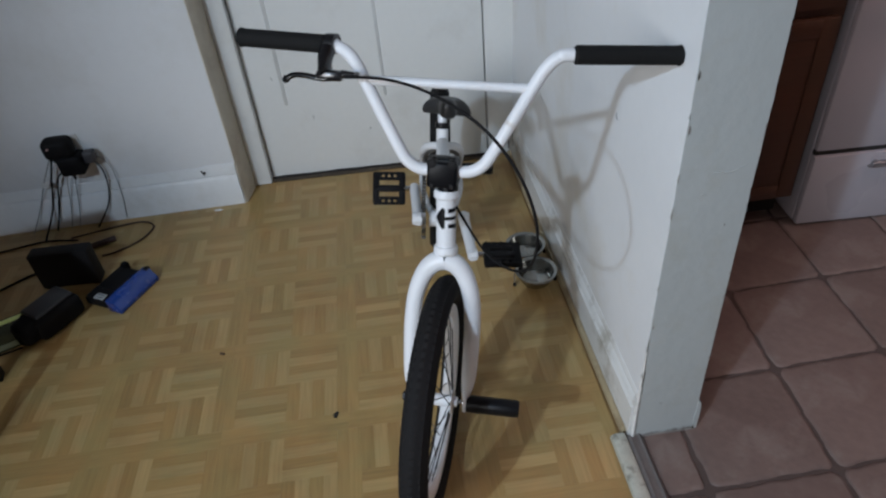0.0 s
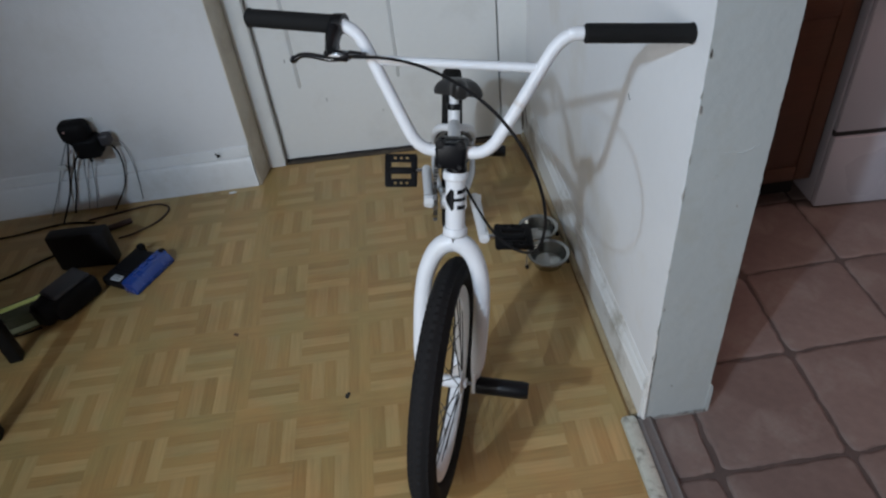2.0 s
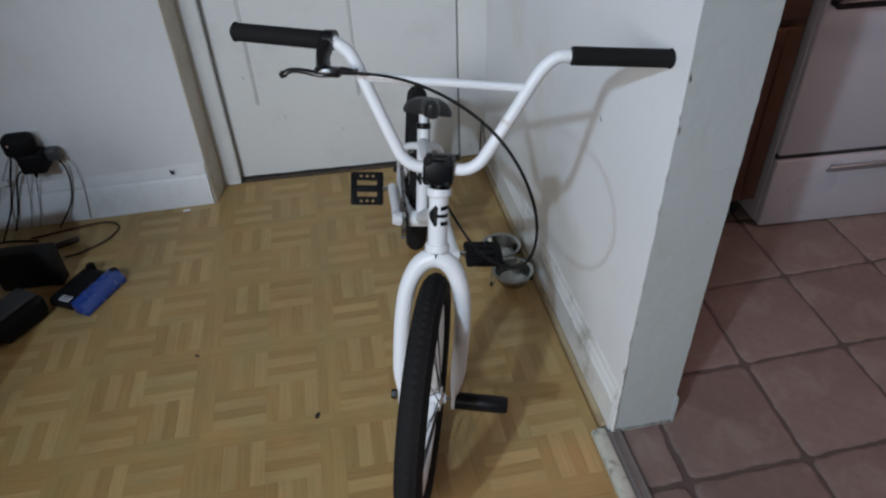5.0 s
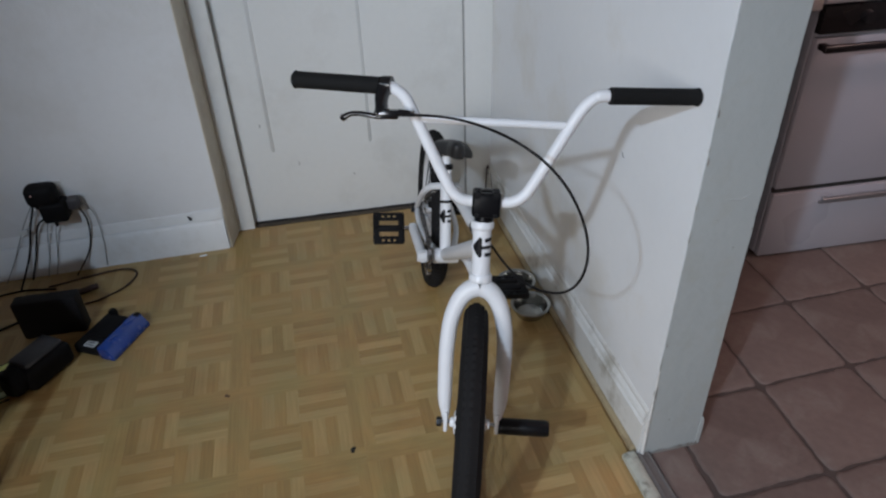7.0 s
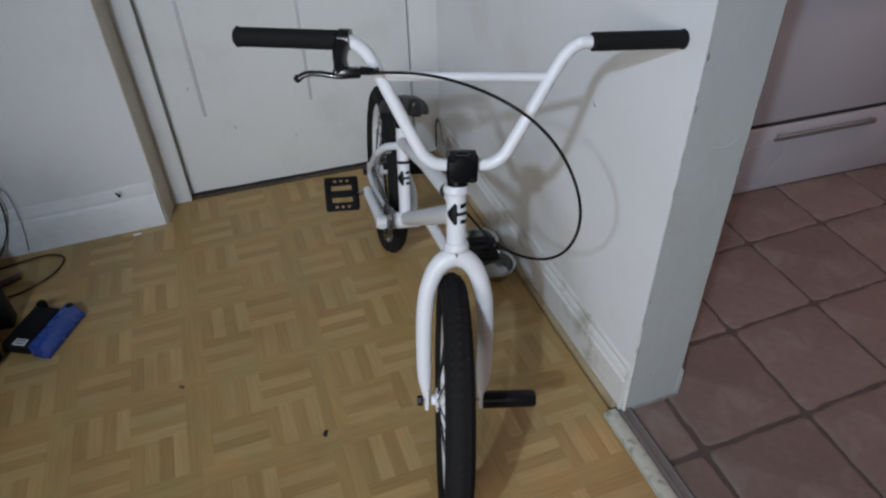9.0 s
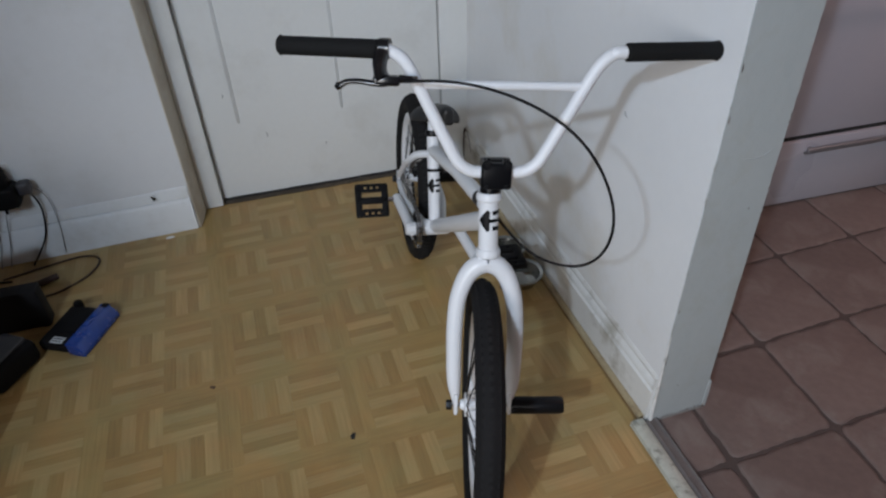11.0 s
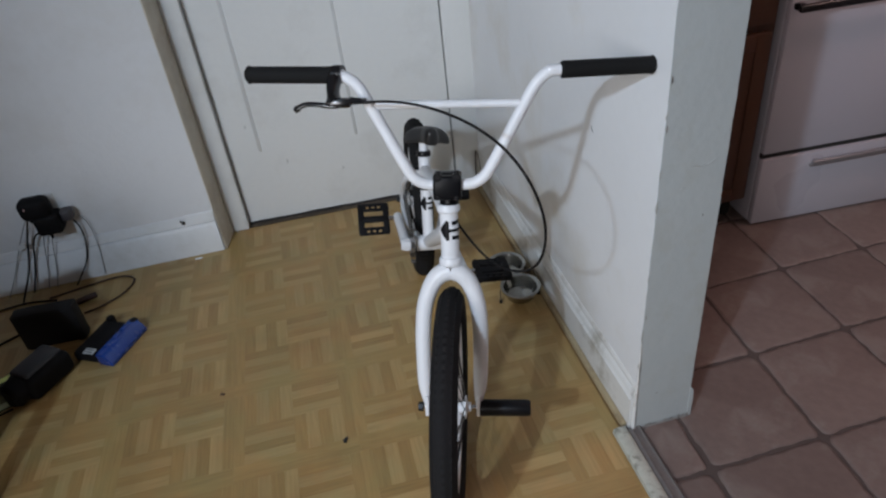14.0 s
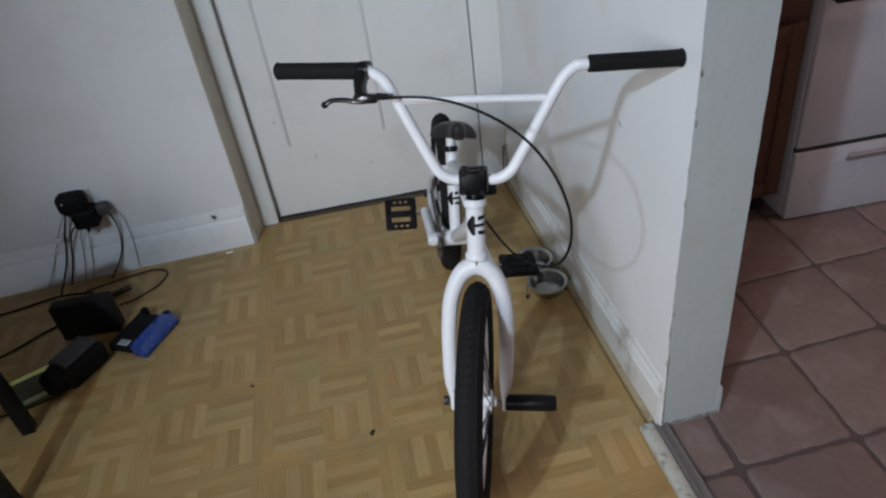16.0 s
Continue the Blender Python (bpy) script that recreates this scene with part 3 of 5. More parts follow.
def pedal(bike, m, side):
    """A black platform pedal: two rails, cross bars, studs, on its spindle."""
    bm = bmesh.new()
    w, d, h = 0.096, 0.092, 0.0072
    # moulded body: thick outer rails and a solid middle, with two long slots and small holes
    for s in (1, -1):
        box(bm, (-w / 2, s * 0.0300 - 0.0045, -h), (w / 2, s * 0.0300 + 0.0045, h), 0.002, m)
        box(bm, (-w / 2, s * 0.0465 - 0.0040, -h), (w / 2, s * 0.0465 + 0.0040, h), 0.002, m)
        for x in (-0.027, -0.009, 0.009, 0.027):
            box(bm, (x - 0.0045, s * 0.0385 - 0.006, -h + 0.001), (x + 0.0045, s * 0.0385 + 0.006, h - 0.001), 0.0, m)
        box(bm, (s * 0.040 - 0.010, -d / 2, -h), (s * 0.040 + 0.010, d / 2, h), 0.003, m)
    box(bm, (-w / 2, -0.0105, -h), (w / 2, 0.0105, h), 0.004, m)
    p = part("pedal", bm, PLASTIC, bike, "black plastic platform pedal")
    bm = bmesh.new()
    tube(bm, [(-side * 0.075, 0, 0), (-side * 0.045, 0, 0)], 0.0075, 10, m)
    part("spindle", bm, STEEL, p)
    for x in (-0.040, 0.0, 0.040):
        for s in (1, -1):
            bm = bmesh.new()
            tube(bm, [(x, s * (d / 2), -h - 0.003), (x, s * (d / 2), h + 0.003)], 0.0022, 6, m)
            part("stud", bm, PLASTIC, p)
    return p


def mark(bike_part, m, r, size):
    """A plain black arrow-and-bars shape on the front of a tube of radius r."""
    bm = bmesh.new()
    shapes = [(-1.0, -0.35, -0.10, 0.10, -0.86, 0.86), (-0.35, -0.12, -0.92, 0.92, -0.74, 0.74), (-0.12, 1.0, -0.14, 0.14, -0.14, 0.14), (0.12, 1.0, 0.44, 0.78, 0.52, 0.86), (0.12, 1.0, -0.78, -0.44, -0.86, -0.52)]
    for x0, x1, a0, b0, a1, b1 in shapes:
        last = None
        for k in range(7):
            t = k / 6
            x = (x0 + (x1 - x0) * t) * size
            row = [bm.verts.new(m @ Vector((r * math.sin(x / r), -r * math.cos(x / r), y * size))) for y in (a0 + (a1 - a0) * t, b0 + (b1 - b0) * t)]
            if last:
                bm.faces.new((last[0], row[0], row[1], last[1]))
            last = row
    part("printed_mark", bm, BLACKPAINT, bike_part, "plain black arrow-like printed mark", smooth=60)


def bicycle():
    b = thing("bicycle", (-0.42, 0.45, 0.0), "white freestyle bicycle with black parts leaning its grip on the wall", "bicycle")
    head_lo, head_hi = Vector((0, 0.003, 0.574)), Vector((0, 0.042, 0.700))
    # welded frame
    bm = bmesh.new()
    tube(bm, [head_lo, head_hi], 0.0195, 24, FM)
    tube(bm, [(0, 0.036, 0.668), (0, 0.30, 0.595), (0, 0.592, 0.492)], 0.0165, 16, FM)
    tube(bm, [(0, 0.026, 0.645), (0, 0.270, 0.468), (0, 0.515, 0.292)], [0.0205, 0.0190], 16, FM)
    tube(bm, [(0, 0.515, 0.288), (0, 0.610, 0.533)], 0.0165, 16, FM)
    tube(bm, [(-0.037, BB.y, BB.z), (0.037, BB.y, BB.z)], 0.0235, 20, FM)
    for s in (1, -1):
        tube(bm, smooth_path([(s * 0.010, 0.590, 0.484), (s * 0.040, 0.622, 0.464), (s * 0.055, 0.660, 0.427), (s * 0.058, 0.71, 0.385), (s * 0.060, 0.830, 0.272)], 5), [0.0105, 0.0105, 0.0095, 0.008], 12, FM)
        tube(bm, smooth_path([(s * 0.022, 0.525, 0.288), (s * 0.040, 0.60, 0.280), (s * 0.058, 0.70, 0.270), (s * 0.060, 0.831, 0.262)], 4), [0.0115, 0.0095, 0.008], 12, FM)
        box(bm, (s * 0.060 - 0.003, 0.807, 0.242), (s * 0.060 + 0.003, 0.857, 0.282), 0.002, FM)
    fr = part("bicycle_frame", bm, WHITEPAINT, b, "gloss white welded frame")
    axis = (head_hi - head_lo).normalized()
    head_m = FM @ Matrix.Translation(head_lo) @ Vector((0, 0, 1)).rotation_difference(axis).to_matrix().to_4x4()
    mark(fr, head_m @ Matrix.Translation((0, 0, 0.078)), 0.0200, 0.0250)
    seat_axis = Vector((0, 0.09, 0.232)).normalized()
    seat_m = FM @ Matrix.Translation((0, 0.515, 0.288)) @ Vector((0, 0, 1)).rotation_difference(seat_axis).to_matrix().to_4x4()
    mark(fr, seat_m @ Matrix.Translation((0, 0, 0.122)), 0.0170, 0.0235)
    for z, name in ((0.0085, "lower_headset_cup"), (0.124, "upper_headset_cup")):
        bm = bmesh.new()
        lathe(bm, [(0.0, -0.010), (0.0215, -0.010), (0.0246, -0.006), (0.0246, 0.003), (0.0222, 0.008), (0.0, 0.009)], 24, head_m @ Matrix.Translation((0, 0, z)) @ Matrix.Rotation(radians(-90), 4, "Y"))
        part(name, bm, WHITEPAINT, fr)
    # cable clips on the tubes
    for z in (0.165,):
        bm = bmesh.new()
        lathe(bm, [(0.0168, -0.004), (0.0185, -0.004), (0.0185, 0.004), (0.0168, 0.004)], 20, seat_m @ Matrix.Translation((0, 0, z)) @ Matrix.Rotation(radians(90), 4, "Y"), closed=True)
        part("cable_clip", bm, PLASTIC, fr)
    # seat clamp, post, saddle
    bm = bmesh.new()
    lathe(bm, [(0.0, -0.008), (0.0195, -0.008), (0.0205, 0.0), (0.0195, 0.008), (0.0, 0.008)], 24, seat_m @ Matrix.Translation((0, 0, 0.266)) @ Matrix.Rotation(radians(90), 4, "Y"))
    box(bm, (-0.009, 0.016, 0.258), (0.009, 0.032, 0.274), 0.002, seat_m)
    bmc = bmesh.new()
    tube(bmc, [(0, 0.062, 0.6608), (0, 0.098, 0.6509)], 0.0169, 18, FM)
    part("tube_band", bmc, BLACKPAINT, fr, "black band round the top tube")
    part("seat_clamp", bm, BLACKPAINT, b, "black seat clamp")
    bm = bmesh.new()
    tube(bm, [(0, 0, 0.24), (0, 0, 0.318)], 0.0127, 16, seat_m)
    part("seat_post", bm, WHITEPAINT, b)
    bm = bmesh.new()
    rows = []
    # stations: back, half width, middle height, half thickness
    def bulge(v):
        return math.copysign(abs(v) ** 0.72, v)

    for y, w, z, h in ((0.485, 0.008, 0.640, 0.012), (0.490, 0.016, 0.640, 0.022), (0.505, 0.020, 0.638, 0.026), (0.545, 0.025, 0.625, 0.026), (0.575, 0.036, 0.612, 0.025), (0.600, 0.055, 0.602, 0.025), (0.630, 0.067, 0.590, 0.024), (0.662, 0.068, 0.576, 0.022), (0.680, 0.060, 0.567, 0.018), (0.688, 0.044, 0.562, 0.009)):
        rows.append([bm.verts.new(FM @ Vector((0.012 + w * bulge(math.cos(a)), y, z + h * bulge(math.sin(a)) - 0.34 * w * math.cos(a) ** 2 - 0.10 * w * math.cos(a)))) for a in (2 * math.pi * k / 20 for k in range(20))])
    for p, q in zip(rows, rows[1:]):
        for k in range(20):
            f = bm.faces.new((p[k], p[(k + 1) % 20], q[(k + 1) % 20], q[k]))
            f.material_index = 1 if 3 <= k <= 6 or p in rows[:3] else 0
    bm.faces.new(rows[0][::-1]).material_index = 1
    bm.faces.new(rows[-1])
    part("saddle", bm, [SADDLE, SADDLEMID], b, "padded charcoal saddle with a black middle panel", smooth=60)
    # cranks, sprocket, chain, pedals
    ends = {-1: Vector((-0.082, 0.690, 0.277)), 1: Vector((0.080, 0.338, 0.300))}
    for s in (1, -1):
        bm = bmesh.new()
        root = Vector((0.062 if s > 0 else -0.068, BB.y, BB.z))
        tube(bm, [root - (ends[s] - root) * 0.08, root + (ends[s] - root) * 0.3, ends[s] + (ends[s] - root) * 0.06], [0.0165, 0.0148, 0.0145], 14, FM)
        tube(bm, [root - Vector((s * 0.012, 0, 0)), root + Vector((s * 0.016, 0, 0))], 0.018, 16, FM)
        tube(bm, [ends[s] - Vector((s * 0.010, 0, 0)), ends[s] + Vector((s * 0.012, 0, 0))], 0.0135, 14, FM)
        part("crank_arm", bm, WHITEPAINT, b, "white crank arm")
        tilt = radians(49) if s < 0 else radians(-4)
        pedal(b, at(FM, ends[s] + Vector((s * 0.078, 0, 0)), Matrix.Rotation(tilt, 4, "X")), s)
    sp_m = at(FM, BB + Vector((-0.052, 0, 0)))
    bm = bmesh.new()
    lathe(bm, [(0.042, -0.0025), (0.053, -0.0025), (0.053, 0.0025), (0.042, 0.0025)], 50, sp_m, closed=True, ripple=0.004, ripple_from=0.05)
    lathe(bm, [(0.012, -0.003), (0.024, -0.003), (0.024, 0.003), (0.012, 0.003)], 24, sp_m, closed=True)
    for k in range(5):
        box(bm, (-0.0022, -0.006, 0.020), (0.0022, 0.006, 0.045), 0.001, sp_m @ Matrix.Rotation(2 * math.pi * k / 5, 4, "X"))
    part("sprocket", bm, BLACKPAINT, b, "black sprocket")
    bm = bmesh.new()
    loop = []
    r0, r1 = 0.053, 0.022
    for k in range(13):
        a = radians(90 + 180 * k / 12)
        loop.append((BB.y + r0 * math.cos(a), BB.z + r0 * math.sin(a)))
    for k in range(7):
        a = radians(-90 + 180 * k / 6)
        loop.append((REAR.y + r1 * math.cos(a), REAR.z + r1 * math.sin(a)))
    loop.append(loop[0])
    run = []
    for (y0, z0), (y1, z1) in zip(loop, loop[1:]):
        n = max(1, round(math.dist((y0, z0), (y1, z1)) / 0.0127))
        run += [(y0 + (y1 - y0) * k / n, z0 + (z1 - z0) * k / n, math.atan2(z1 - z0, y1 - y0)) for k in range(n)]
    for i, (y, z, a) in enumerate(run):
        wdt = 0.0058 if i % 2 else 0.0036
        box(bm, (-wdt, -0.0072, -0.0046), (wdt, 0.0072, 0.0046), 0.0, at(FM, (-0.052, y, z), Matrix.Rotation(a, 4, "X")), 2, i % 2)
    part("chain", bm, [CHAIN, STEEL], b, "steel chain with a greasy sheen")
    # wheels
    wheel("front_wheel", at(SM, FRONT, Matrix.Rotation(radians(-1.3), 4, "Z")), b, "black knobbly tyre on a white front wheel", 0.0275, 0.2690)
    wheel("rear_wheel", at(FM, REAR), b, "black knobbly tyre on a white rear wheel")
    # pegs on the wall side, nuts on the other
    for m, c, n in ((SM, FRONT, "front"), (FM, REAR, "rear")):
        bm = bmesh.new()
        lathe(bm, [(0.0, 0.064), (0.0165, 0.064), (0.0185, 0.067), (0.0185, 0.168), (0.0165, 0.176), (0.012, 0.176), (0.012, 0.12), (0.0, 0.12)] if n == "front" else [(0.0, 0.066), (0.0165, 0.066), (0.0185, 0.069), (0.0185, 0.166), (0.0165, 0.174), (0.012, 0.174), (0.012, 0.12), (0.0, 0.12)], 24, at(m, c, Matrix.Translation((0, 0, -0.002))))
        part("axle_peg", bm, BLACKPAINT, b, "black steel axle peg")
        bm = bmesh.new()
        lathe(bm, [(0.0, -0.074), (0.0095, -0.074), (0.0105, -0.070), (0.0105, -0.062), (0.0, -0.062)], 6, at(m, c))
        part("axle_nut", bm, BLACKPAINT, b)
    # fork
    bm = bmesh.new()
    for s in (1, -1):
        tube(bm, smooth_path([(0, 0.001, -0.0175), (s * 0.023, 0.000, -0.0265), (s * 0.0425, -0.002, -0.051), (s * 0.0570, -0.006, -0.095), (s * 0.0625, -0.012, -0.150), (s * 0.0630, -0.018, -0.210), (s * 0.0615, -0.024, -0.278), (s * 0.0590, -0.027, -0.305), (s * 0.0575, -0.029, -0.326)], 5), [0.0208, 0.0200, 0.0182, 0.0172, 0.0166, 0.0158, 0.0112, 0.0060], 16, SM)
        box(bm, (s * 0.0570 - 0.0045, -0.043, -0.350), (s * 0.0570 + 0.0045, -0.014, -0.300), 0.004, SM)
    part("fork", bm, WHITEPAINT, b, "gloss white fork with a curved crown")
    # stem
    bm = bmesh.new()
    tube(bm, [(0, 0.0, 0.130), (0, 0.0, 0.150)], [0.0205, 0.0185], 24, SM)
    tube(bm, [(0, 0.0, 0.150), (0, 0.0, 0.192)], 0.0180, 24, SM)
    box(bm, (-0.020, -0.06, 0.152), (0.020, 0.004, 0.190), 0.005, SM)
    box(bm, (-0.0275, -0.0665, 0.157), (0.0275, -0.035, 0.207), 0.006, SM)
    st = part("stem", bm, STEMBLACK, b, "gloss black front-loading stem")
    bm = bmesh.new()
    box(bm, (-0.0275, -0.0900, 0.157), (0.0275, -0.0675, 0.205), 0.006, SM, 3)
    for x in (-0.0185, 0.0185):
        tube(bm, [(x, -0.0905, 0.2025), (x, -0.0675, 0.2025)], 0.0088, 14, SM)
    part("face_plate", bm, STEMBLACK, st)
    for x in (-0.018, 0.018):
        for z in (0.163, 0.205):
            bm = bmesh.new()
            tube(bm, [(x, -0.0935, z), (x, -0.088, z)], 0.0042, 10, SM)
            part("bolt", bm, BLACKPAINT, st)
        bm = bmesh.new()
        tube(bm, [(x, -0.080, 0.204), (x, -0.080, 0.2140)], 0.0055, 10, SM)
        part("bolt", bm, BLACKPAINT, st)
    # handlebar with its cross tube
    bm = bmesh.new()
    side = [(0.0, -0.067, 0.185), (0.030, -0.067, 0.185), (0.050, -0.068, 0.188), (0.069, -0.070, 0.201), (0.084, -0.071, 0.224), (0.121, -0.074, 0.294), (0.155, -0.077, 0.359), (0.170, -0.079, 0.381), (0.189, -0.080, 0.394), (0.212, -0.079, 0.398), (0.374, -0.045, 0.4000)]
    tube(bm, smooth_path([((0.003 if z < 0.39 else 0.0) - x, y, z) for x, y, z in side[:0:-1]] + [(x + (0.003 if z < 0.39 else 0.0), y, z) for x, y, z in side], 4), 0.0112, 16, SM)
    tube(bm, [(-0.138, -0.0755, 0.3395), (0.143, -0.0755, 0.3395)], 0.0082, 14, SM)
    bar = part("handlebar", bm, WHITEPAINT, b, "white high-rise handlebar with a cross tube")
    for s in (1, -1):
        bm = bmesh.new()
        a, c = (Vector((0.210, -0.0795, 0.398)), Vector((0.388, -0.041, 0.4016))) if s > 0 else (Vector((-0.205, -0.0800, 0.3965)), Vector((-0.380, -0.0435, 0.3980)))
        pts = [a + (c - a) * k / 40 for k in range(41)]
        # ribbed rubber, flanged at the outer end
        n = len(pts)
        way = (c - a).normalized()
        u = way.orthogonal().normalized()
        v = way.cross(u)
        prev = None
        for k, q in enumerate(pts):
            rr = 0.0156 + (0.0004 if k % 2 else 0.0) + (0.0015 if k > 38 else 0) - (0.004 if k in (0, 40) else 0)
            ring = [bm.verts.new(SM @ (q + rr * (math.cos(t) * u + math.sin(t) * v))) for t in (2 * math.pi * j / 18 for j in range(18))]
            if prev:
                for j in range(18):
                    bm.faces.new((prev[j], prev[(j + 1) % 18], ring[(j + 1) % 18], ring[j]))
            else:
                bm.faces.new(ring[::-1])
            prev = ring
        bm.faces.new(prev)
        part("grip", bm, GRIP, bar, "black ribbed rubber grip")
    # brake lever on the rider's right
    bm = bmesh.new()
    way = Vector((-0.18, 0.037, 0.002)).normalized()
    c = Vector((-0.197, -0.080, 0.398))
    tube(bm, [c - way * 0.009, c + way * 0.009], 0.0168, 18, SM)
    box(bm, (-0.208, -0.088, 0.402), (-0.188, -0.068, 0.4145), 0.003, SM)
    tube(bm, smooth_path([(-0.202, -0.088, 0.392), (-0.205, -0.098, 0.374), (-0.202, -0.108, 0.356), (-0.198, -0.112, 0.349)], 4), [0.0160, 0.0140, 0.0175], 12, SM, 0.8)
    box(bm, (-0.216, -0.122, 0.340), (-0.170, -0.102, 0.358), 0.006, SM)
    tube(bm, [(-0.172, -0.112, 0.352), (-0.150, -0.112, 0.352)], [0.0075, 0.005], 12, SM)
    lv = part("brake_lever", bm, GLOSSBLACK, b, "black brake lever clamped beside the grip")
    bm = bmesh.new()
    tube(bm, smooth_path([(-0.176, -0.114, 0.348), (-0.205, -0.117, 0.344), (-0.235, -0.113, 0.347), (-0.258, -0.108, 0.346), (-0.272, -0.106, 0.339)], 5), [0.006, 0.0052, 0.0048, 0.0058], 12, SM, 0.75)
    tube(bm, [(-0.2715, -0.1062, 0.3395), (-0.277, -0.1055, 0.335)], [0.0072, 0.005], 12, SM)
    part("lever_blade", bm, GLOSSBLACK, lv)
    bm = bmesh.new()
    tube(bm, [(-0.1515, -0.112, 0.352), (-0.142, -0.112, 0.353)], 0.0046, 10, SM)
    part("barrel_adjuster", bm, STEEL, lv)
    # cable: from the lever in a wide loop to the down tube
    ctrl = [(-0.585, 0.125, 0.952), (-0.487, 0.062, 0.966), (-0.372, -0.077, 0.936), (-0.317, -0.123, 0.820), (-0.313, -0.133, 0.730), (-0.322, -0.069, 0.621), (-0.370, 0.062, 0.568), (-0.402, 0.158, 0.611), (-0.430, 0.250, 0.640)]
    ctrl = [Vector(q) for q in ctrl]
    q = [ctrl[0]] * 2 + ctrl + [ctrl[-1]] * 2
    pts = []
    for i in range(len(q) - 3):
        for k in range(8):
            t = k / 8
            pts.append(((1 - t) ** 3 * q[i] + (3 * t ** 3 - 6 * t * t + 4) * q[i + 1] + (-3 * t ** 3 + 3 * t * t + 3 * t + 1) * q[i + 2] + t ** 3 * q[i + 3]) / 6)
    pts = [p for i, p in enumerate(pts) if i == 0 or (p - pts[i - 1]).length > 1e-4]
    bm = bmesh.new()
    tube(bm, pts, 0.0026, 8)
    part("brake_cable", bm, PLASTIC, b, "thin black brake cable in a wide loop")
    # rear brake on the seat stays
    for s in (1, -1):
        bm = bmesh.new()
        tube(bm, smooth_path([(s * 0.050, 0.660, 0.395), (s * 0.042, 0.648, 0.425), (s * 0.020, 0.640, 0.440)], 4), [0.007, 0.0055], 10, FM)
        box(bm, (s * 0.034 - 0.010, 0.650, 0.385), (s * 0.034 + 0.016, 0.670, 0.400), 0.002, FM)
        br = part("brake_arm", bm, CHAIN, b, "silvery rear brake arm")
        bm = bmesh.new()
        box(bm, (s * 0.038 - 0.006, 0.635, 0.382), (s * 0.038 + 0.004, 0.685, 0.398), 0.002, FM)
        part("brake_pad", bm, RUBBER, br)
        bm = bmesh.new()
        tube(bm, [(s * 0.052, 0.645, 0.400), (s * 0.052, 0.664, 0.400)], 0.006, 10, FM)
        part("bolt", bm, STEEL, br)
    return b


bicycle()


# ---- pet bowls by the wall ----
def pet_bowls():
    s = thing("pet_bowl_stand", (-0.138, 0.68, 0.0), "low wire stand for two pet bowls by the baseboard", "bowl stand")
    spots = ((-0.138, 0.597), (-0.142, 0.729))
    for x, y in spots:
        bm = bmesh.new()
        tube(bm, [(x + 0.061 * math.cos(a), y + 0.061 * math.sin(a), 0.050) for a in (2 * math.pi * k / 28 for k in range(29))], 0.0025, 8)
        part("ring", bm, STEEL, s)
    for x, y in ((-0.205, 0.600), (-0.205, 0.740), (-0.076, 0.600), (-0.076, 0.740)):
        bm = bmesh.new()
        tube(bm, smooth_path([(x * 0.97 - 0.138 * 0.03, y, 0.050), (x, y, 0.046), (x, y, 0.008)], 3), 0.0024, 8)
        leg = part("leg", bm, STEEL, s)
        bm = bmesh.new()
        tube(bm, [(x, y, 0.0), (x, y, 0.011)], 0.0048, 10)
        part("rubber_foot", bm, RUBBER, leg)
    for (x, y), text in zip(spots, ("shiny steel pet bowl, empty, in a wire stand", "shiny steel pet bowl behind another in a wire stand")):
        bm = bmesh.new()
        lathe(bm, [(0.0, 0.012), (0.034, 0.012), (0.043, 0.017), (0.055, 0.053), (0.0645, 0.056), (0.065, 0.0535), (0.057, 0.051), (0.045, 0.015), (0.035, 0.0095), (0.0, 0.0095)], 36, Matrix.Translation((x, y, 0.0)) @ Matrix.Rotation(radians(-90), 4, "Y"))
        solid("pet_bowl", bm, BOWLSTEEL, text, "bowl", group="pet bowls")


pet_bowls()


# ---- electrical clutter by the left wall ----
def wire(name, pts, r, mat_, label):
    bm = bmesh.new()
    tube(bm, smooth_path(pts, 6), r, 7)
    return solid(name, bm, mat_, label, "cable", group="loose cables")


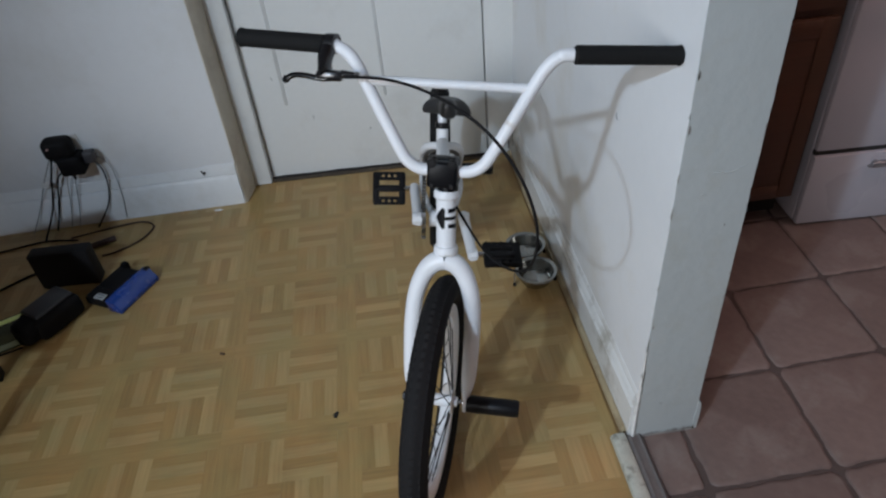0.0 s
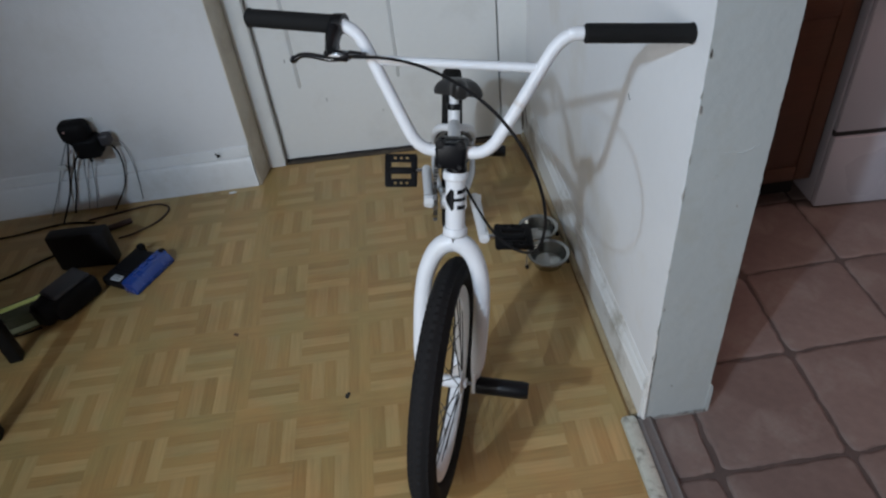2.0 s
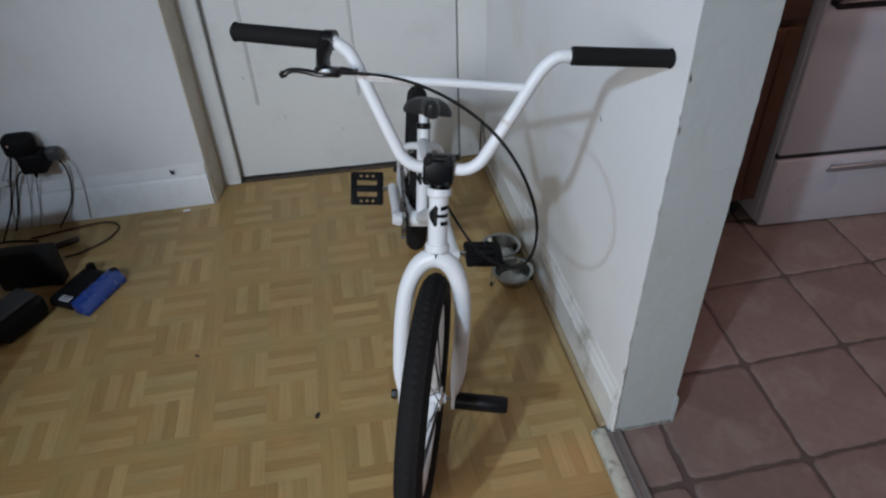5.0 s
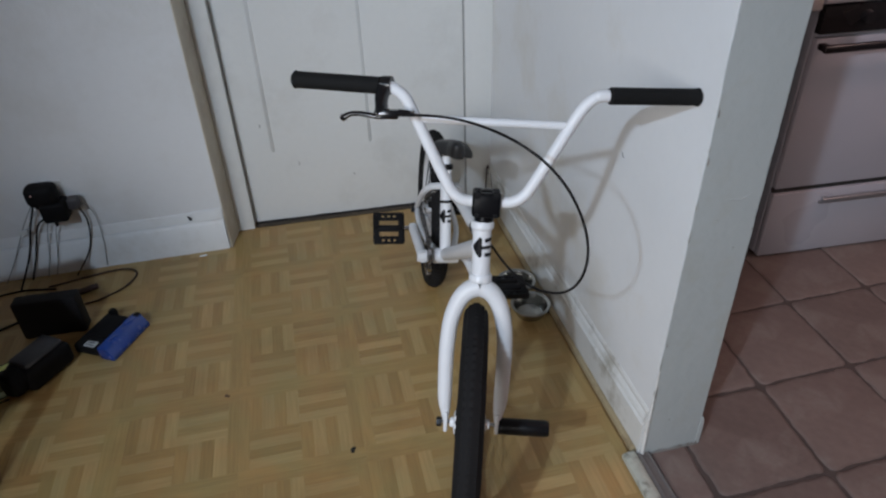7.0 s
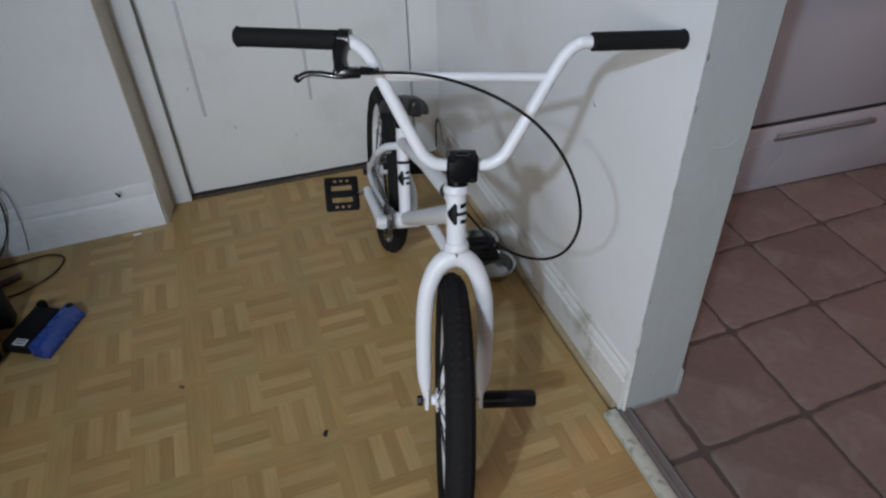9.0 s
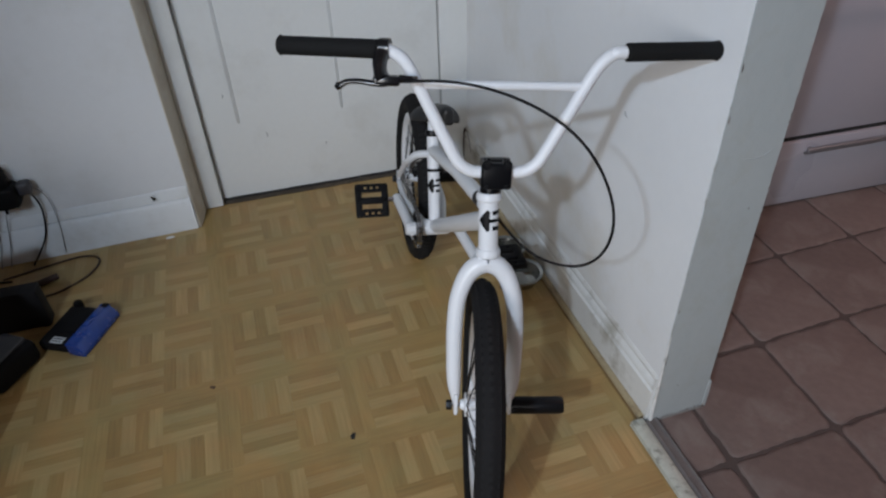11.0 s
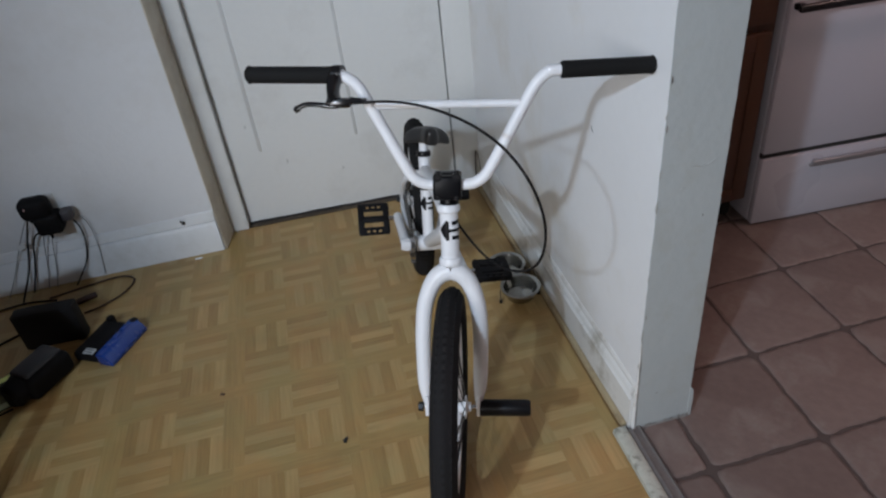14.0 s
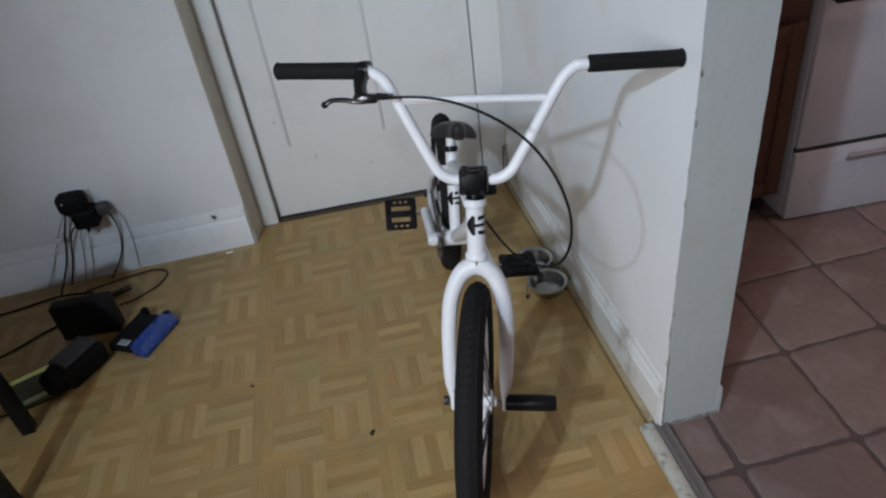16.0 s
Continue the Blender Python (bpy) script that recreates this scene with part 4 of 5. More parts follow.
def wall_adapters():
    o = thing("wall_outlet", (-1.655, 1.300, 0.31), "white wall outlet crowded with plugs", "outlet")
    bm = bmesh.new()
    box(bm, (-1.695, 1.294, 0.25), (-1.615, 1.3015, 0.37), 0.003)
    part("cover_plate", bm, WHITEPLASTIC, o)
    a = thing("power_adapter", (-1.675, 1.26, 0.335), "black lumpy power adapter plugged into the wall", "adapter", group="adapters")
    bm = bmesh.new()
    box(bm, (-1.724, 1.226, 0.302), (-1.622, 1.2935, 0.382), 0.026, seg=5)
    part("body", bm, PLASTIC, a)
    bm = bmesh.new()
    tube(bm, [(-1.695, 1.2275, 0.356), (-1.695, 1.2245, 0.356)], 0.0032, 10)
    part("indicator", bm, INDICATOR, a, "small pale pink indicator lens")
    bm = bmesh.new()
    tube(bm, [(-1.70, 1.25, 0.325), (-1.70, 1.25, 0.295)], [0.009, 0.005], 10)
    part("strain_relief", bm, PLASTIC, a)
    a = thing("power_adapter", (-1.64, 1.255, 0.28), "square black power adapter plugged in below another", "adapter", group="adapters")
    bm = bmesh.new()
    box(bm, (-1.690, 1.222, 0.243), (-1.606, 1.2935, 0.316), 0.012, seg=3)
    part("body", bm, PLASTIC, a)
    bm = bmesh.new()
    tube(bm, [(-1.66, 1.25, 0.25), (-1.66, 1.25, 0.22)], [0.008, 0.005], 10)
    part("strain_relief", bm, PLASTIC, a)
    p = thing("plug", (-1.575, 1.27, 0.30), "grey plug at the side of the adapters", "plug")
    bm = bmesh.new()
    box(bm, (-1.6055, 1.246, 0.272), (-1.566, 1.285, 0.316), 0.009, seg=3)
    part("body", bm, PLUGGREY, p)
    for x, x1, z0, y1, m_, r in ((-1.712, -1.842, 0.31, 1.20, PLASTIC, 0.0034), (-1.690, -1.818, 0.25, 1.265, PLASTIC, 0.0034), (-1.668, -1.765, 0.25, 1.268, GREYWIRE, 0.0018), (-1.640, -1.735, 0.25, 1.268, GREYWIRE, 0.0018), (-1.716, -1.905, 0.31, 1.262, GREYWIRE, 0.0018)):
        wire("hanging_cable", [(x, 1.262, z0), (x + (x1 - x) * 0.36, 1.278, 0.21), (x + (x1 - x) * 0.72, 1.279, 0.09), (x1, y1, 0.004)], r, m_, "thin cable hanging from the wall adapters to the floor")
    wire("hanging_cable", [(-1.585, 1.268, 0.290), (-1.573, 1.284, 0.22), (-1.580, 1.282, 0.15), (-1.605, 1.276, 0.08), (-1.662, 1.25, 0.004)], 0.0030, PLASTIC, "black cable bowing out from the side plug")
    wire("hanging_cable", [(-1.580, 1.270, 0.305), (-1.546, 1.292, 0.234), (-1.544, 1.284, 0.120), (-1.562, 1.282, 0.012)], 0.0014, GREYWIRE, "very thin grey wire against the wall")
    bm = bmesh.new()
    box(bm, (-1.800, 1.272, 0.185), (-1.770, 1.284, 0.205), 0.003)
    solid("cable_tag", bm, WHITEPLASTIC, "white tag on a hanging cable", "tag")


wall_adapters()
wire("floor_cable", [(-1.75, 1.20, 0.004), (-1.60, 1.235, 0.004), (-1.50, 1.245, 0.005), (-1.448, 1.205, 0.005), (-1.475, 1.13, 0.005), (-1.55, 1.075, 0.004), (-1.60, 1.06, 0.004)], 0.0035, BROWNRUBBER, "dark brown cable looping over the floor by the wall")
wire("floor_cable", [(-1.72, 1.18, 0.004), (-1.85, 1.20, 0.004), (-2.05, 1.16, 0.004), (-2.25, 1.18, 0.004)], 0.0035, PLASTIC, "black cable along the foot of the wall")
wire("floor_cable", [(-1.76, 1.03, 0.005), (-1.84, 0.99, 0.004), (-1.95, 0.91, 0.004), (-2.10, 0.84, 0.004), (-2.3, 0.83, 0.004)], 0.004, PLASTIC, "thick black cable running along the floor")
wire("floor_cable", [(-1.725, 0.635, 0.004), (-1.78, 0.615, 0.004), (-1.87, 0.60, 0.004), (-2.0, 0.62, 0.004)], 0.003, PLASTIC, "black cable on the floor by the table leg")


def black_box():
    t = thing("speaker_box", (-1.65, 0.95, 0.0), "plain black box standing on the floor among cables", "box")
    m = Matrix.Translation((-1.656, 0.93, 0)) @ Matrix.Rotation(radians(-2), 4, "Z")
    bm = bmesh.new()
    box(bm, (-0.097, -0.022, 0.004), (0.097, 0.030, 0.142), 0.005, m)
    part("body", bm, BOXBLACK, t)
    bm = bmesh.new()
    box(bm, (-0.090, -0.0235, 0.012), (0.090, -0.0215, 0.134), 0.001, m)
    part("front_panel", bm, BOXBLACK, t)
    for x in (-0.08, 0.08):
        bm = bmesh.new()
        box(bm, (x - 0.01, -0.018, 0.0), (x + 0.01, 0.026, 0.005), 0.0, m)
        part("foot", bm, BOXBLACK, t)
    bm = bmesh.new()
    tube(bm, [(-1.655, 1.115, 0.012), (-1.572, 1.150, 0.012)], 0.011, 12)
    solid("cable_coupler", bm, BROWNRUBBER, "dark brown cylindrical cable coupler on the floor", "coupler")


black_box()


def blue_device():
    t = thing("battery_charger", (-1.48, 0.836, 0.0), "black and blue tool battery charger lying on the floor", "charger")
    m = Matrix.Translation((-1.4745, 0.8370, 0)) @ Matrix.Rotation(radians(-29), 4, "Z")
    bm = bmesh.new()
    box(bm, (-0.076, -0.080, 0.0), (0.022, 0.086, 0.036), 0.010, m, 3)
    box(bm, (-0.060, -0.030, 0.030), (0.015, 0.070, 0.041), 0.004, m, 2)
    part("body", bm, PLASTIC, t)
    bm = bmesh.new()
    shell = [(0.0225, 0.0), (0.076, 0.0), (0.077, 0.016), (0.058, 0.040), (0.048, 0.046), (0.0225, 0.046)]
    ends = [[bm.verts.new(m @ Vector((x, y, z))) for x, z in shell] for y in (-0.084, 0.094)]
    for k in range(6):
        bm.faces.new((ends[0][k], ends[0][(k + 1) % 6], ends[1][(k + 1) % 6], ends[1][k]))
    bm.faces.new(ends[0])
    bm.faces.new(ends[1][::-1])
    bmesh.ops.bevel(bm, geom=bm.edges[:], offset=0.004, segments=2, affect="EDGES", profile=0.5)
    sh = part("blue_shell", bm, BLUE, t, "glossy blue plastic shell")
    for k in range(3):
        bm = bmesh.new()
        box(bm, (0.027, -0.045 + k * 0.040, 0.0455), (0.046, -0.020 + k * 0.040, 0.049), 0.001, m)
        part("vent", bm, BLUE, sh)
    bm = bmesh.new()
    box(bm, (-0.036, -0.076, 0.0355), (0.002, -0.052, 0.0372), 0.0004, m)
    st = part("sticker", bm, LABEL, t, "pale sticker with dark bars")
    for k in range(2):
        bm = bmesh.new()
        box(bm, (-0.031, -0.071 + 0.010 * k, 0.0370), (-0.003, -0.067 + 0.010 * k, 0.0376), 0.0, m)
        part("printed_bar", bm, GREYPLASTIC, st)
    for x in (-0.055, 0.040):
        bm = bmesh.new()
        box(bm, (x - 0.011, 0.076, 0.0), (x + 0.012, 0.100, 0.048), 0.006, m)
        part("lug", bm, PLASTIC, t)


blue_device()


def grey_device():
    t = thing("power_tool", (-1.70, 0.75, 0.0), "dark grey cordless power tool lying on the floor", "tool")
    m = Matrix.Translation((-1.662, 0.727, 0)) @ Matrix.Rotation(radians(-34), 4, "Z")
    bm = bmesh.new()
    box(bm, (-0.046, -0.070, 0.002), (0.060, 0.090, 0.080), 0.020, m, 4)
    body = part("body", bm, PLASTIC, t)
    bm = bmesh.new()
    box(bm, (-0.040, -0.052, 0.074), (0.040, 0.080, 0.090), 0.008, m, 3)
    part("top_cover", bm, GREYPLASTIC, body, "dark grey top cover")
    bm = bmesh.new()
    tube(bm, [(0.002, -0.110, 0.044), (0.002, -0.098, 0.044), (0.002, -0.060, 0.046)], [0.030, 0.042, 0.045], 24, m)
    part("end_cap", bm, PLASTIC, t, "rounded black rubber end")


grey_device()


def green_pack():
    t = thing("plastic_carton", (-1.765, 0.69, 0.0), "cloudy green plastic carton with a bright lime strip, highlight painted in", "carton")
    m = Matrix.Translation((-1.766, 0.676, 0)) @ Matrix.Rotation(radians(24), 4, "Z")
    bm = bmesh.new()
    box(bm, (-0.075, -0.042, 0.001), (0.062, 0.045, 0.062), 0.006, m, 3)
    part("body", bm, CLEARGREEN, t)
    # lime strip, coloured extra bright to carry the highlight on the top edge
    bm = bmesh.new()
    box(bm, (-0.070, 0.012, 0.0615), (0.055, 0.034, 0.064), 0.0006, m)
    part("top_strip", bm, LIME, t, "shiny lime-yellow strip with a highlight in its colour")
    bm = bmesh.new()
    box(bm, (-0.068, -0.0440, 0.012), (0.050, -0.0415, 0.030), 0.0005, m)
    part("side_label", bm, PALEGREEN, t)


green_pack()


def side_table():
    t = thing("side_table", (-1.93, 0.39, 0.0), "straight black square legs of a low side table, unseen deep body added for shade", "side table")
    m = Matrix.Translation((-1.757, 0.518, 0.0)) @ Matrix.Rotation(radians(10.4), 4, "Z")
    # only the legs show; body and top are added to shade the floor behind
    bm = bmesh.new()
    box(bm, (-0.476, -0.311, 0.40), (0.015, 0.017, 0.595), 0.004, m, 2)
    part("body", bm, BLACKPAINT, t)
    bm = bmesh.new()
    box(bm, (-0.482, -0.316, 0.5955), (0.020, 0.022, 0.62), 0.006, m, 3)
    part("unseen_tabletop", bm, BLACKPAINT, t)
    for x in (-0.457, 0.0):
        for y in (-0.293, 0.0):
            bm = bmesh.new()
            box(bm, (x - 0.0185, y - 0.0185, 0.0), (x + 0.0185, y + 0.0185, 0.3995), 0.003, m)
            part("leg", bm, BLACKPAINT, t)


side_table()

# a flake of white paint fallen by the baseboard
bm = bmesh.new()
ring = [(0.017, 0.001), (0.010, 0.006), (-0.004, 0.005), (-0.016, 0.002), (-0.012, -0.005), (0.002, -0.006), (0.013, -0.004)]
low, high = [[bm.verts.new((-1.216 + x * f, 1.262 + y * f, z)) for x, y in ring] for z, f in ((0.0003, 1.0), (0.003, 0.75))]
for k in range(7):
    bm.faces.new((low[k], low[(k + 1) % 7], high[(k + 1) % 7], high[k]))
bm.faces.new(low[::-1])
bm.faces.new(high)
solid("paint_flake", bm, TRIM, "curled flake of white paint on the parquet by the baseboard", "paint flake")

# small things on the wall
bm = bmesh.new()
tube(bm, smooth_path([(-1.229, 1.2965, 0.150), (-1.229, 1.280, 0.151), (-1.231, 1.276, 0.162), (-1.236, 1.280, 0.167)], 4), 0.003, 8)
solid("cable_hook", bm, PLASTIC, "small black hook nailed into the baseboard", "hook")
bm = bmesh.new()
tube(bm, smooth_path([(-0.0620, 1.384, 0.032), (-0.0600, 1.386, 0.085), (-0.0585, 1.384, 0.135), (-0.0560, 1.378, 0.158), (-0.0600, 1.368, 0.150)], 4), 0.0024, 8)
tube(bm, smooth_path([(-0.0565, 1.378, 0.157), (-0.0580, 1.345, 0.158), (-0.0600, 1.315, 0.132), (-0.0610, 1.295, 0.090)], 4), 0.0013, 6)
solid("cord_stub", bm, BROWNRUBBER, "dark cord stub with a thin wire curling from the corner", "cord")
bm = bmesh.new()
tube(bm, [(-1.0500, 1.4262, 0.664), (-1.0500, 1.4240, 0.664)], 0.0034, 8)
solid("trim_nail_hole", bm, DARK, "dark nail hole in the door jamb", "nail hole", "structure")
bm = bmesh.new()
for x, z, w, h in ((-0.808, 0.250, 0.006, 0.022), (-0.600, 0.180, 0.004, 0.010), (-0.930, 0.420, 0.004, 0.016)):
    tube(bm, smooth_path([(x, 1.4402 - 0.0384 * (x + 1.028), z - h / 2), (x + 0.002, 1.4398 - 0.0384 * (x + 1.028), z), (x - 0.001, 1.4402 - 0.0384 * (x + 1.028), z + h / 2)], 3), [0.0006, 0.0016, 0.0006], 8)
solid("trim_door_scuffs", bm, GREYWIRE, "faint grey scuffs on the door", "scuff", "structure")
bm = bmesh.new()
for k in range(3):
    box(bm, (-0.010 + 0.006 * k, -0.004, 0.0), (-0.003 + 0.006 * k, 0.005 + 0.003 * (k % 2), 0.002), 0.0005, Matrix.Translation((-0.766, 0.200, 0.0)) @ Matrix.Rotation(radians(70), 4, "Z"))
solid("floor_crumb", bm, DARK, "small dark crumb on the parquet", "crumb")
bm = bmesh.new()
box(bm, (-0.008, -0.004, 0.0), (0.007, 0.005, 0.0025), 0.0012, Matrix.Translation((-1.101, 0.485, 0.0)) @ Matrix.Rotation(radians(-30), 4, "Z"))
solid("floor_crumb", bm, material("brown_crumb", (0.12, 0.07, 0.04), rough=0.8, var=0.3, scale=200), "tiny brown wood crumb on the parquet", "crumb")


# ---- kitchen ----
def stove():
    t = thing("stove", (1.15, 1.02, 0.0), "white enamel kitchen range with black handle and trim", "stove")
    x0, x1, y0, y1 = 0.750, 1.512, 0.722, 1.38
    part("body", boxes(((x0, y0, 0.009), (x1, y1, 0.895)), bevel=0.006), STOVE, t)
    d = part("drawer", boxes(((x0 + 0.001, 0.693, 0.009), (x1 - 0.001, 0.7215, 0.264)), bevel=0.006), STOVE, t)
    bm = bmesh.new()
    box(bm, (0.924, 0.668, 0.222), (1.33, 0.682, 0.240), 0.004, seg=3)
    box(bm, (0.926, 0.6805, 0.214), (1.328, 0.6925, 0.2225), 0.002)
    for x in (0.945, 1.317):
        box(bm, (x - 0.006, 0.680, 0.227), (x + 0.006, 0.6985, 0.237), 0.001)
    part("drawer_handle", bm, HANDLE, d, "dull metal bar handle")
    o = part("oven_door", boxes(((x0 + 0.002, 0.698, 0.281), (x1 - 0.002, 0.7215, 0.794)), bevel=0.007), STOVE, t)
    bm = bmesh.new()
    box(bm, (x0 + 0.004, 0.652, 0.761), (x1 - 0.004, 0.670, 0.784), 0.006, seg=3)
    for x in (x0 + 0.020, x1 - 0.020):
        box(bm, (x - 0.012, 0.669, 0.763), (x + 0.012, 0.6985, 0.782), 0.003)
    part("oven_handle", bm, STOVEBLACK, o, "black bar handle")
    part("control_panel", boxes(((x0 + 0.001, 0.694, 0.806), (x1 - 0.001, 0.7215, 0.890)), bevel=0.004), STOVEBLACK, t, "black control strip")
    part("seam", boxes(((x0 + 0.004, 0.706, 0.2645), (x1 - 0.004, 0.7212, 0.2805))), DARK, t)
    part("cooktop", boxes(((x0 - 0.004, 0.690, 0.896), (x1 + 0.004, y1, 0.915)), bevel=0.006), STOVE, t)
    for x in (x0 + 0.05, x1 - 0.05):
        for y in (y0 + 0.05, y1 - 0.05):
            bm = bmesh.new()
            tube(bm, [(x, y, -0.002), (x, y, 0.011)], 0.016, 12)
            part("foot", bm, PLASTIC, t)
    for k in range(4):
        bm = bmesh.new()
        x = x0 + 0.14 + k * 0.16
        tube(bm, [(x, 0.693, 0.851), (x, 0.672, 0.851)], [0.021, 0.017], 18)
        part("knob", bm, STOVEBLACK, t)
    # it stands a little askew, its free end nearer
    pivot = Vector((0.750, 0.698, 0))
    t.matrix_basis = Matrix.Translation(pivot + Vector((0.010, 0, -0.003))) @ Matrix.Rotation(radians(-3.4), 4, "Z") @ Matrix.Translation(t.location - pivot)


stove()


def base_cabinet():
    t = thing("base_cabinet", (0.45, 1.1, 0.0), "dark brown wooden kitchen base cabinet beside the stove", "cabinet")
    x0, x1 = 0.119, 0.742
    part("body", boxes(((x0, 0.729, 0.100), (x1, 1.41, 0.875)), bevel=0.002), CABINET, t)
    part("toe_kick", boxes(((x0, 0.800, -0.003), (x1, 0.820, 0.099))), DARK, t)
    dr = part("drawer_front", boxes(((x0 + 0.03, 0.708, 0.725), (x1 - 0.020, 0.7285, 0.855)), bevel=0.004), CABINET, t)
    bm = bmesh.new()
    tube(bm, [(0.42, 0.709, 0.79), (0.42, 0.685, 0.79)], [0.007, 0.014], 14)
    part("knob", bm, STEEL, dr)
    for a, b_ in ((x0 + 0.03, 0.425), (0.431, x1 - 0.020)):
        bm = bmesh.new()
        box(bm, (a, 0.709, 0.115), (b_, 0.7285, 0.700), 0.004)
        dd = part("cabinet_door", bm, CABINET, t)
        for lo, hi in (((a + 0.002, 0.705, 0.118), (a + 0.050, 0.7092, 0.697)), ((b_ - 0.050, 0.705, 0.118), (b_ - 0.002, 0.7092, 0.697)), ((a + 0.0505, 0.705, 0.118), (b_ - 0.0505, 0.7092, 0.168)), ((a + 0.0505, 0.705, 0.647), (b_ - 0.0505, 0.7092, 0.697))):
            bm = bmesh.new()
            box(bm, lo, hi, 0.002)
            part("door_rail", bm, CABINET, dd)
        bm = bmesh.new()
        tube(bm, [(a + 0.03, 0.706, 0.62), (a + 0.03, 0.683, 0.62)], [0.006, 0.012], 14)
        part("knob", bm, STEEL, dd)
    bm = bmesh.new()
    box(bm, (x0 - 0.008, 0.690, 0.876), (x1 + 0.004, 1.418, 0.912), 0.006)
    solid("worktop", bm, material("grey_laminate", (0.35, 0.33, 0.31), rough=0.35, var=0.15, scale=30), "grey laminate worktop on the base cabinet", "worktop")


base_cabinet()

# ceiling lamp over the room
cl = thing("ceiling_light", (-2.1, -1.95, 2.7), "round white ceiling lamp fitting", "lamp")
bm = bmesh.new()
lathe(bm, [(0.0, 0.0), (0.11, 0.0), (0.11, -0.015), (0.09, -0.035), (0.03, -0.045), (0.025, -0.09), (0.0, -0.09)], 32, Matrix.Translation((-2.1, -1.95, 2.7)) @ Matrix.Rotation(radians(-90), 4, "Y"))
part("base", bm, WHITEPLASTIC, cl)

# ---- pieces of the floors ----
# kitchen tiles: slightly pillowed slabs on a skewed grid
TX, TY, TOP = 0.302, 0.303, 0.0


def tile_mesh(w, d, seed):
    """A slab with round corners and a hand-made, uneven outline, sheared to the run of the joints."""
    bm = bmesh.new()
    r, outline = 0.014, []
    for cx, cy, a0 in ((1, 1, 0), (-1, 1, 90), (-1, -1, 180), (1, -1, 270)):
        for k in range(3):
            a = radians(a0 + 45 * k)
            outline.append(Vector((cx * (w / 2 - r) + r * math.cos(a), cy * (d / 2 - r) + r * math.sin(a), 0)))
        nx, ny = {0: (-1, 1), 90: (-1, -1), 180: (1, -1), 270: (1, 1)}[a0]
        q = Vector((nx * w / 2 if a0 in (90, 270) else 0, ny * d / 2 if a0 in (0, 180) else 0, 0))
        for t in (i / 8 for i in range(-7, 8)):
            step = Vector((-1, 0, 0)) if a0 == 0 else Vector((0, -1, 0)) if a0 == 90 else Vector((1, 0, 0)) if a0 == 180 else Vector((0, 1, 0))
            outline.append(q + step * t * ((w if a0 in (0, 180) else d) / 2 - r))
    rings = []
    for z, inset in ((-0.012, -0.002), (-0.0042, 0.0), (-0.0014, 0.004), (0.0, 0.011)):
        ring = []
        for q in outline:
            p = q + (noise.noise_vector(q * 22 + Vector((seed, 0, 0))) * 0.0062 + noise.noise_vector(q * 95 + Vector((0, seed, 0))) * 0.0036) - q.normalized() * inset
            ring.append(bm.verts.new((p.x + 0.04 * p.y, p.y + 0.016 * p.x, z)))
        rings.append(ring)
    n = len(outline)
    for a, b in zip(rings, rings[1:]):
        for k in range(n):
            bm.faces.new((a[k], a[(k + 1) % n], b[(k + 1) % n], b[k]))
    bm.faces.new(rings[-1])
    return mesh_of("tile", bm, TILE, 50)


full = [tile_mesh(TX - 0.0085, TY - 0.0085, s * 3.7) for s in range(4)]
narrow = tile_mesh(0.096, TY - 0.0110, 9.1)
k = 0
for j in range(-12, 4):
    yc = 0.137 + TY * (j + 0.5)
    skew = 0.04 * (yc - 0.137)
    for i in range(-1, 8):
        xc = 0.396 + TX * (i + 0.5) + skew
        if xc + TX / 2 > 2.79 or yc - TY / 2 < -3.79:
            continue
        piece("tile", full[k % 4], pose(xc, yc + 0.016 * (xc - 0.396), TOP, 0, 0, 180 * (k % 2)), kitchen_floor)
        k += 1
    piece("tile", narrow, pose(0.396 - TX - 0.0575 + skew, yc - 0.006, TOP), kitchen_floor)

# parquet: square tiles of four finger blocks inside a border of planks
PX, PY, X0, Y0 = 0.331, 0.309, -1.0655, -0.132
EX, EY, STRIPS, GAP = 0.0295, 0.0270, 4, 0.0001
BX, BY = (PX - 2 * EX) / 2, (PY - 2 * EY) / 2


def tile_pieces():
    """Centre, size and tone of each plank and strip of one tile, from its low corner."""
    out = [(PX / 2, EY / 2, PX, EY, "border"), (PX / 2, PY - EY / 2, PX, EY, "border"), (EX / 2, PY / 2, EX, PY - 2 * EY, "border"), (PX - EX / 2, PY / 2, EX, PY - 2 * EY, "border")]
    for i in (0, 1):
        for j in (0, 1):
            for k in range(STRIPS):
                o = (k + 0.5) / STRIPS
                tone = "brown" if k % 2 == 0 else "pale"
                if i == j:
                    out.append((EX + (i + 0.5) * BX, EY + (j + 1 - o) * BY, BX, BY / STRIPS, tone))
                else:
                    out.append((EX + (i + o) * BX, EY + (j + 0.5) * BY, BX / STRIPS, BY, tone))
    return out


strip_meshes = {}


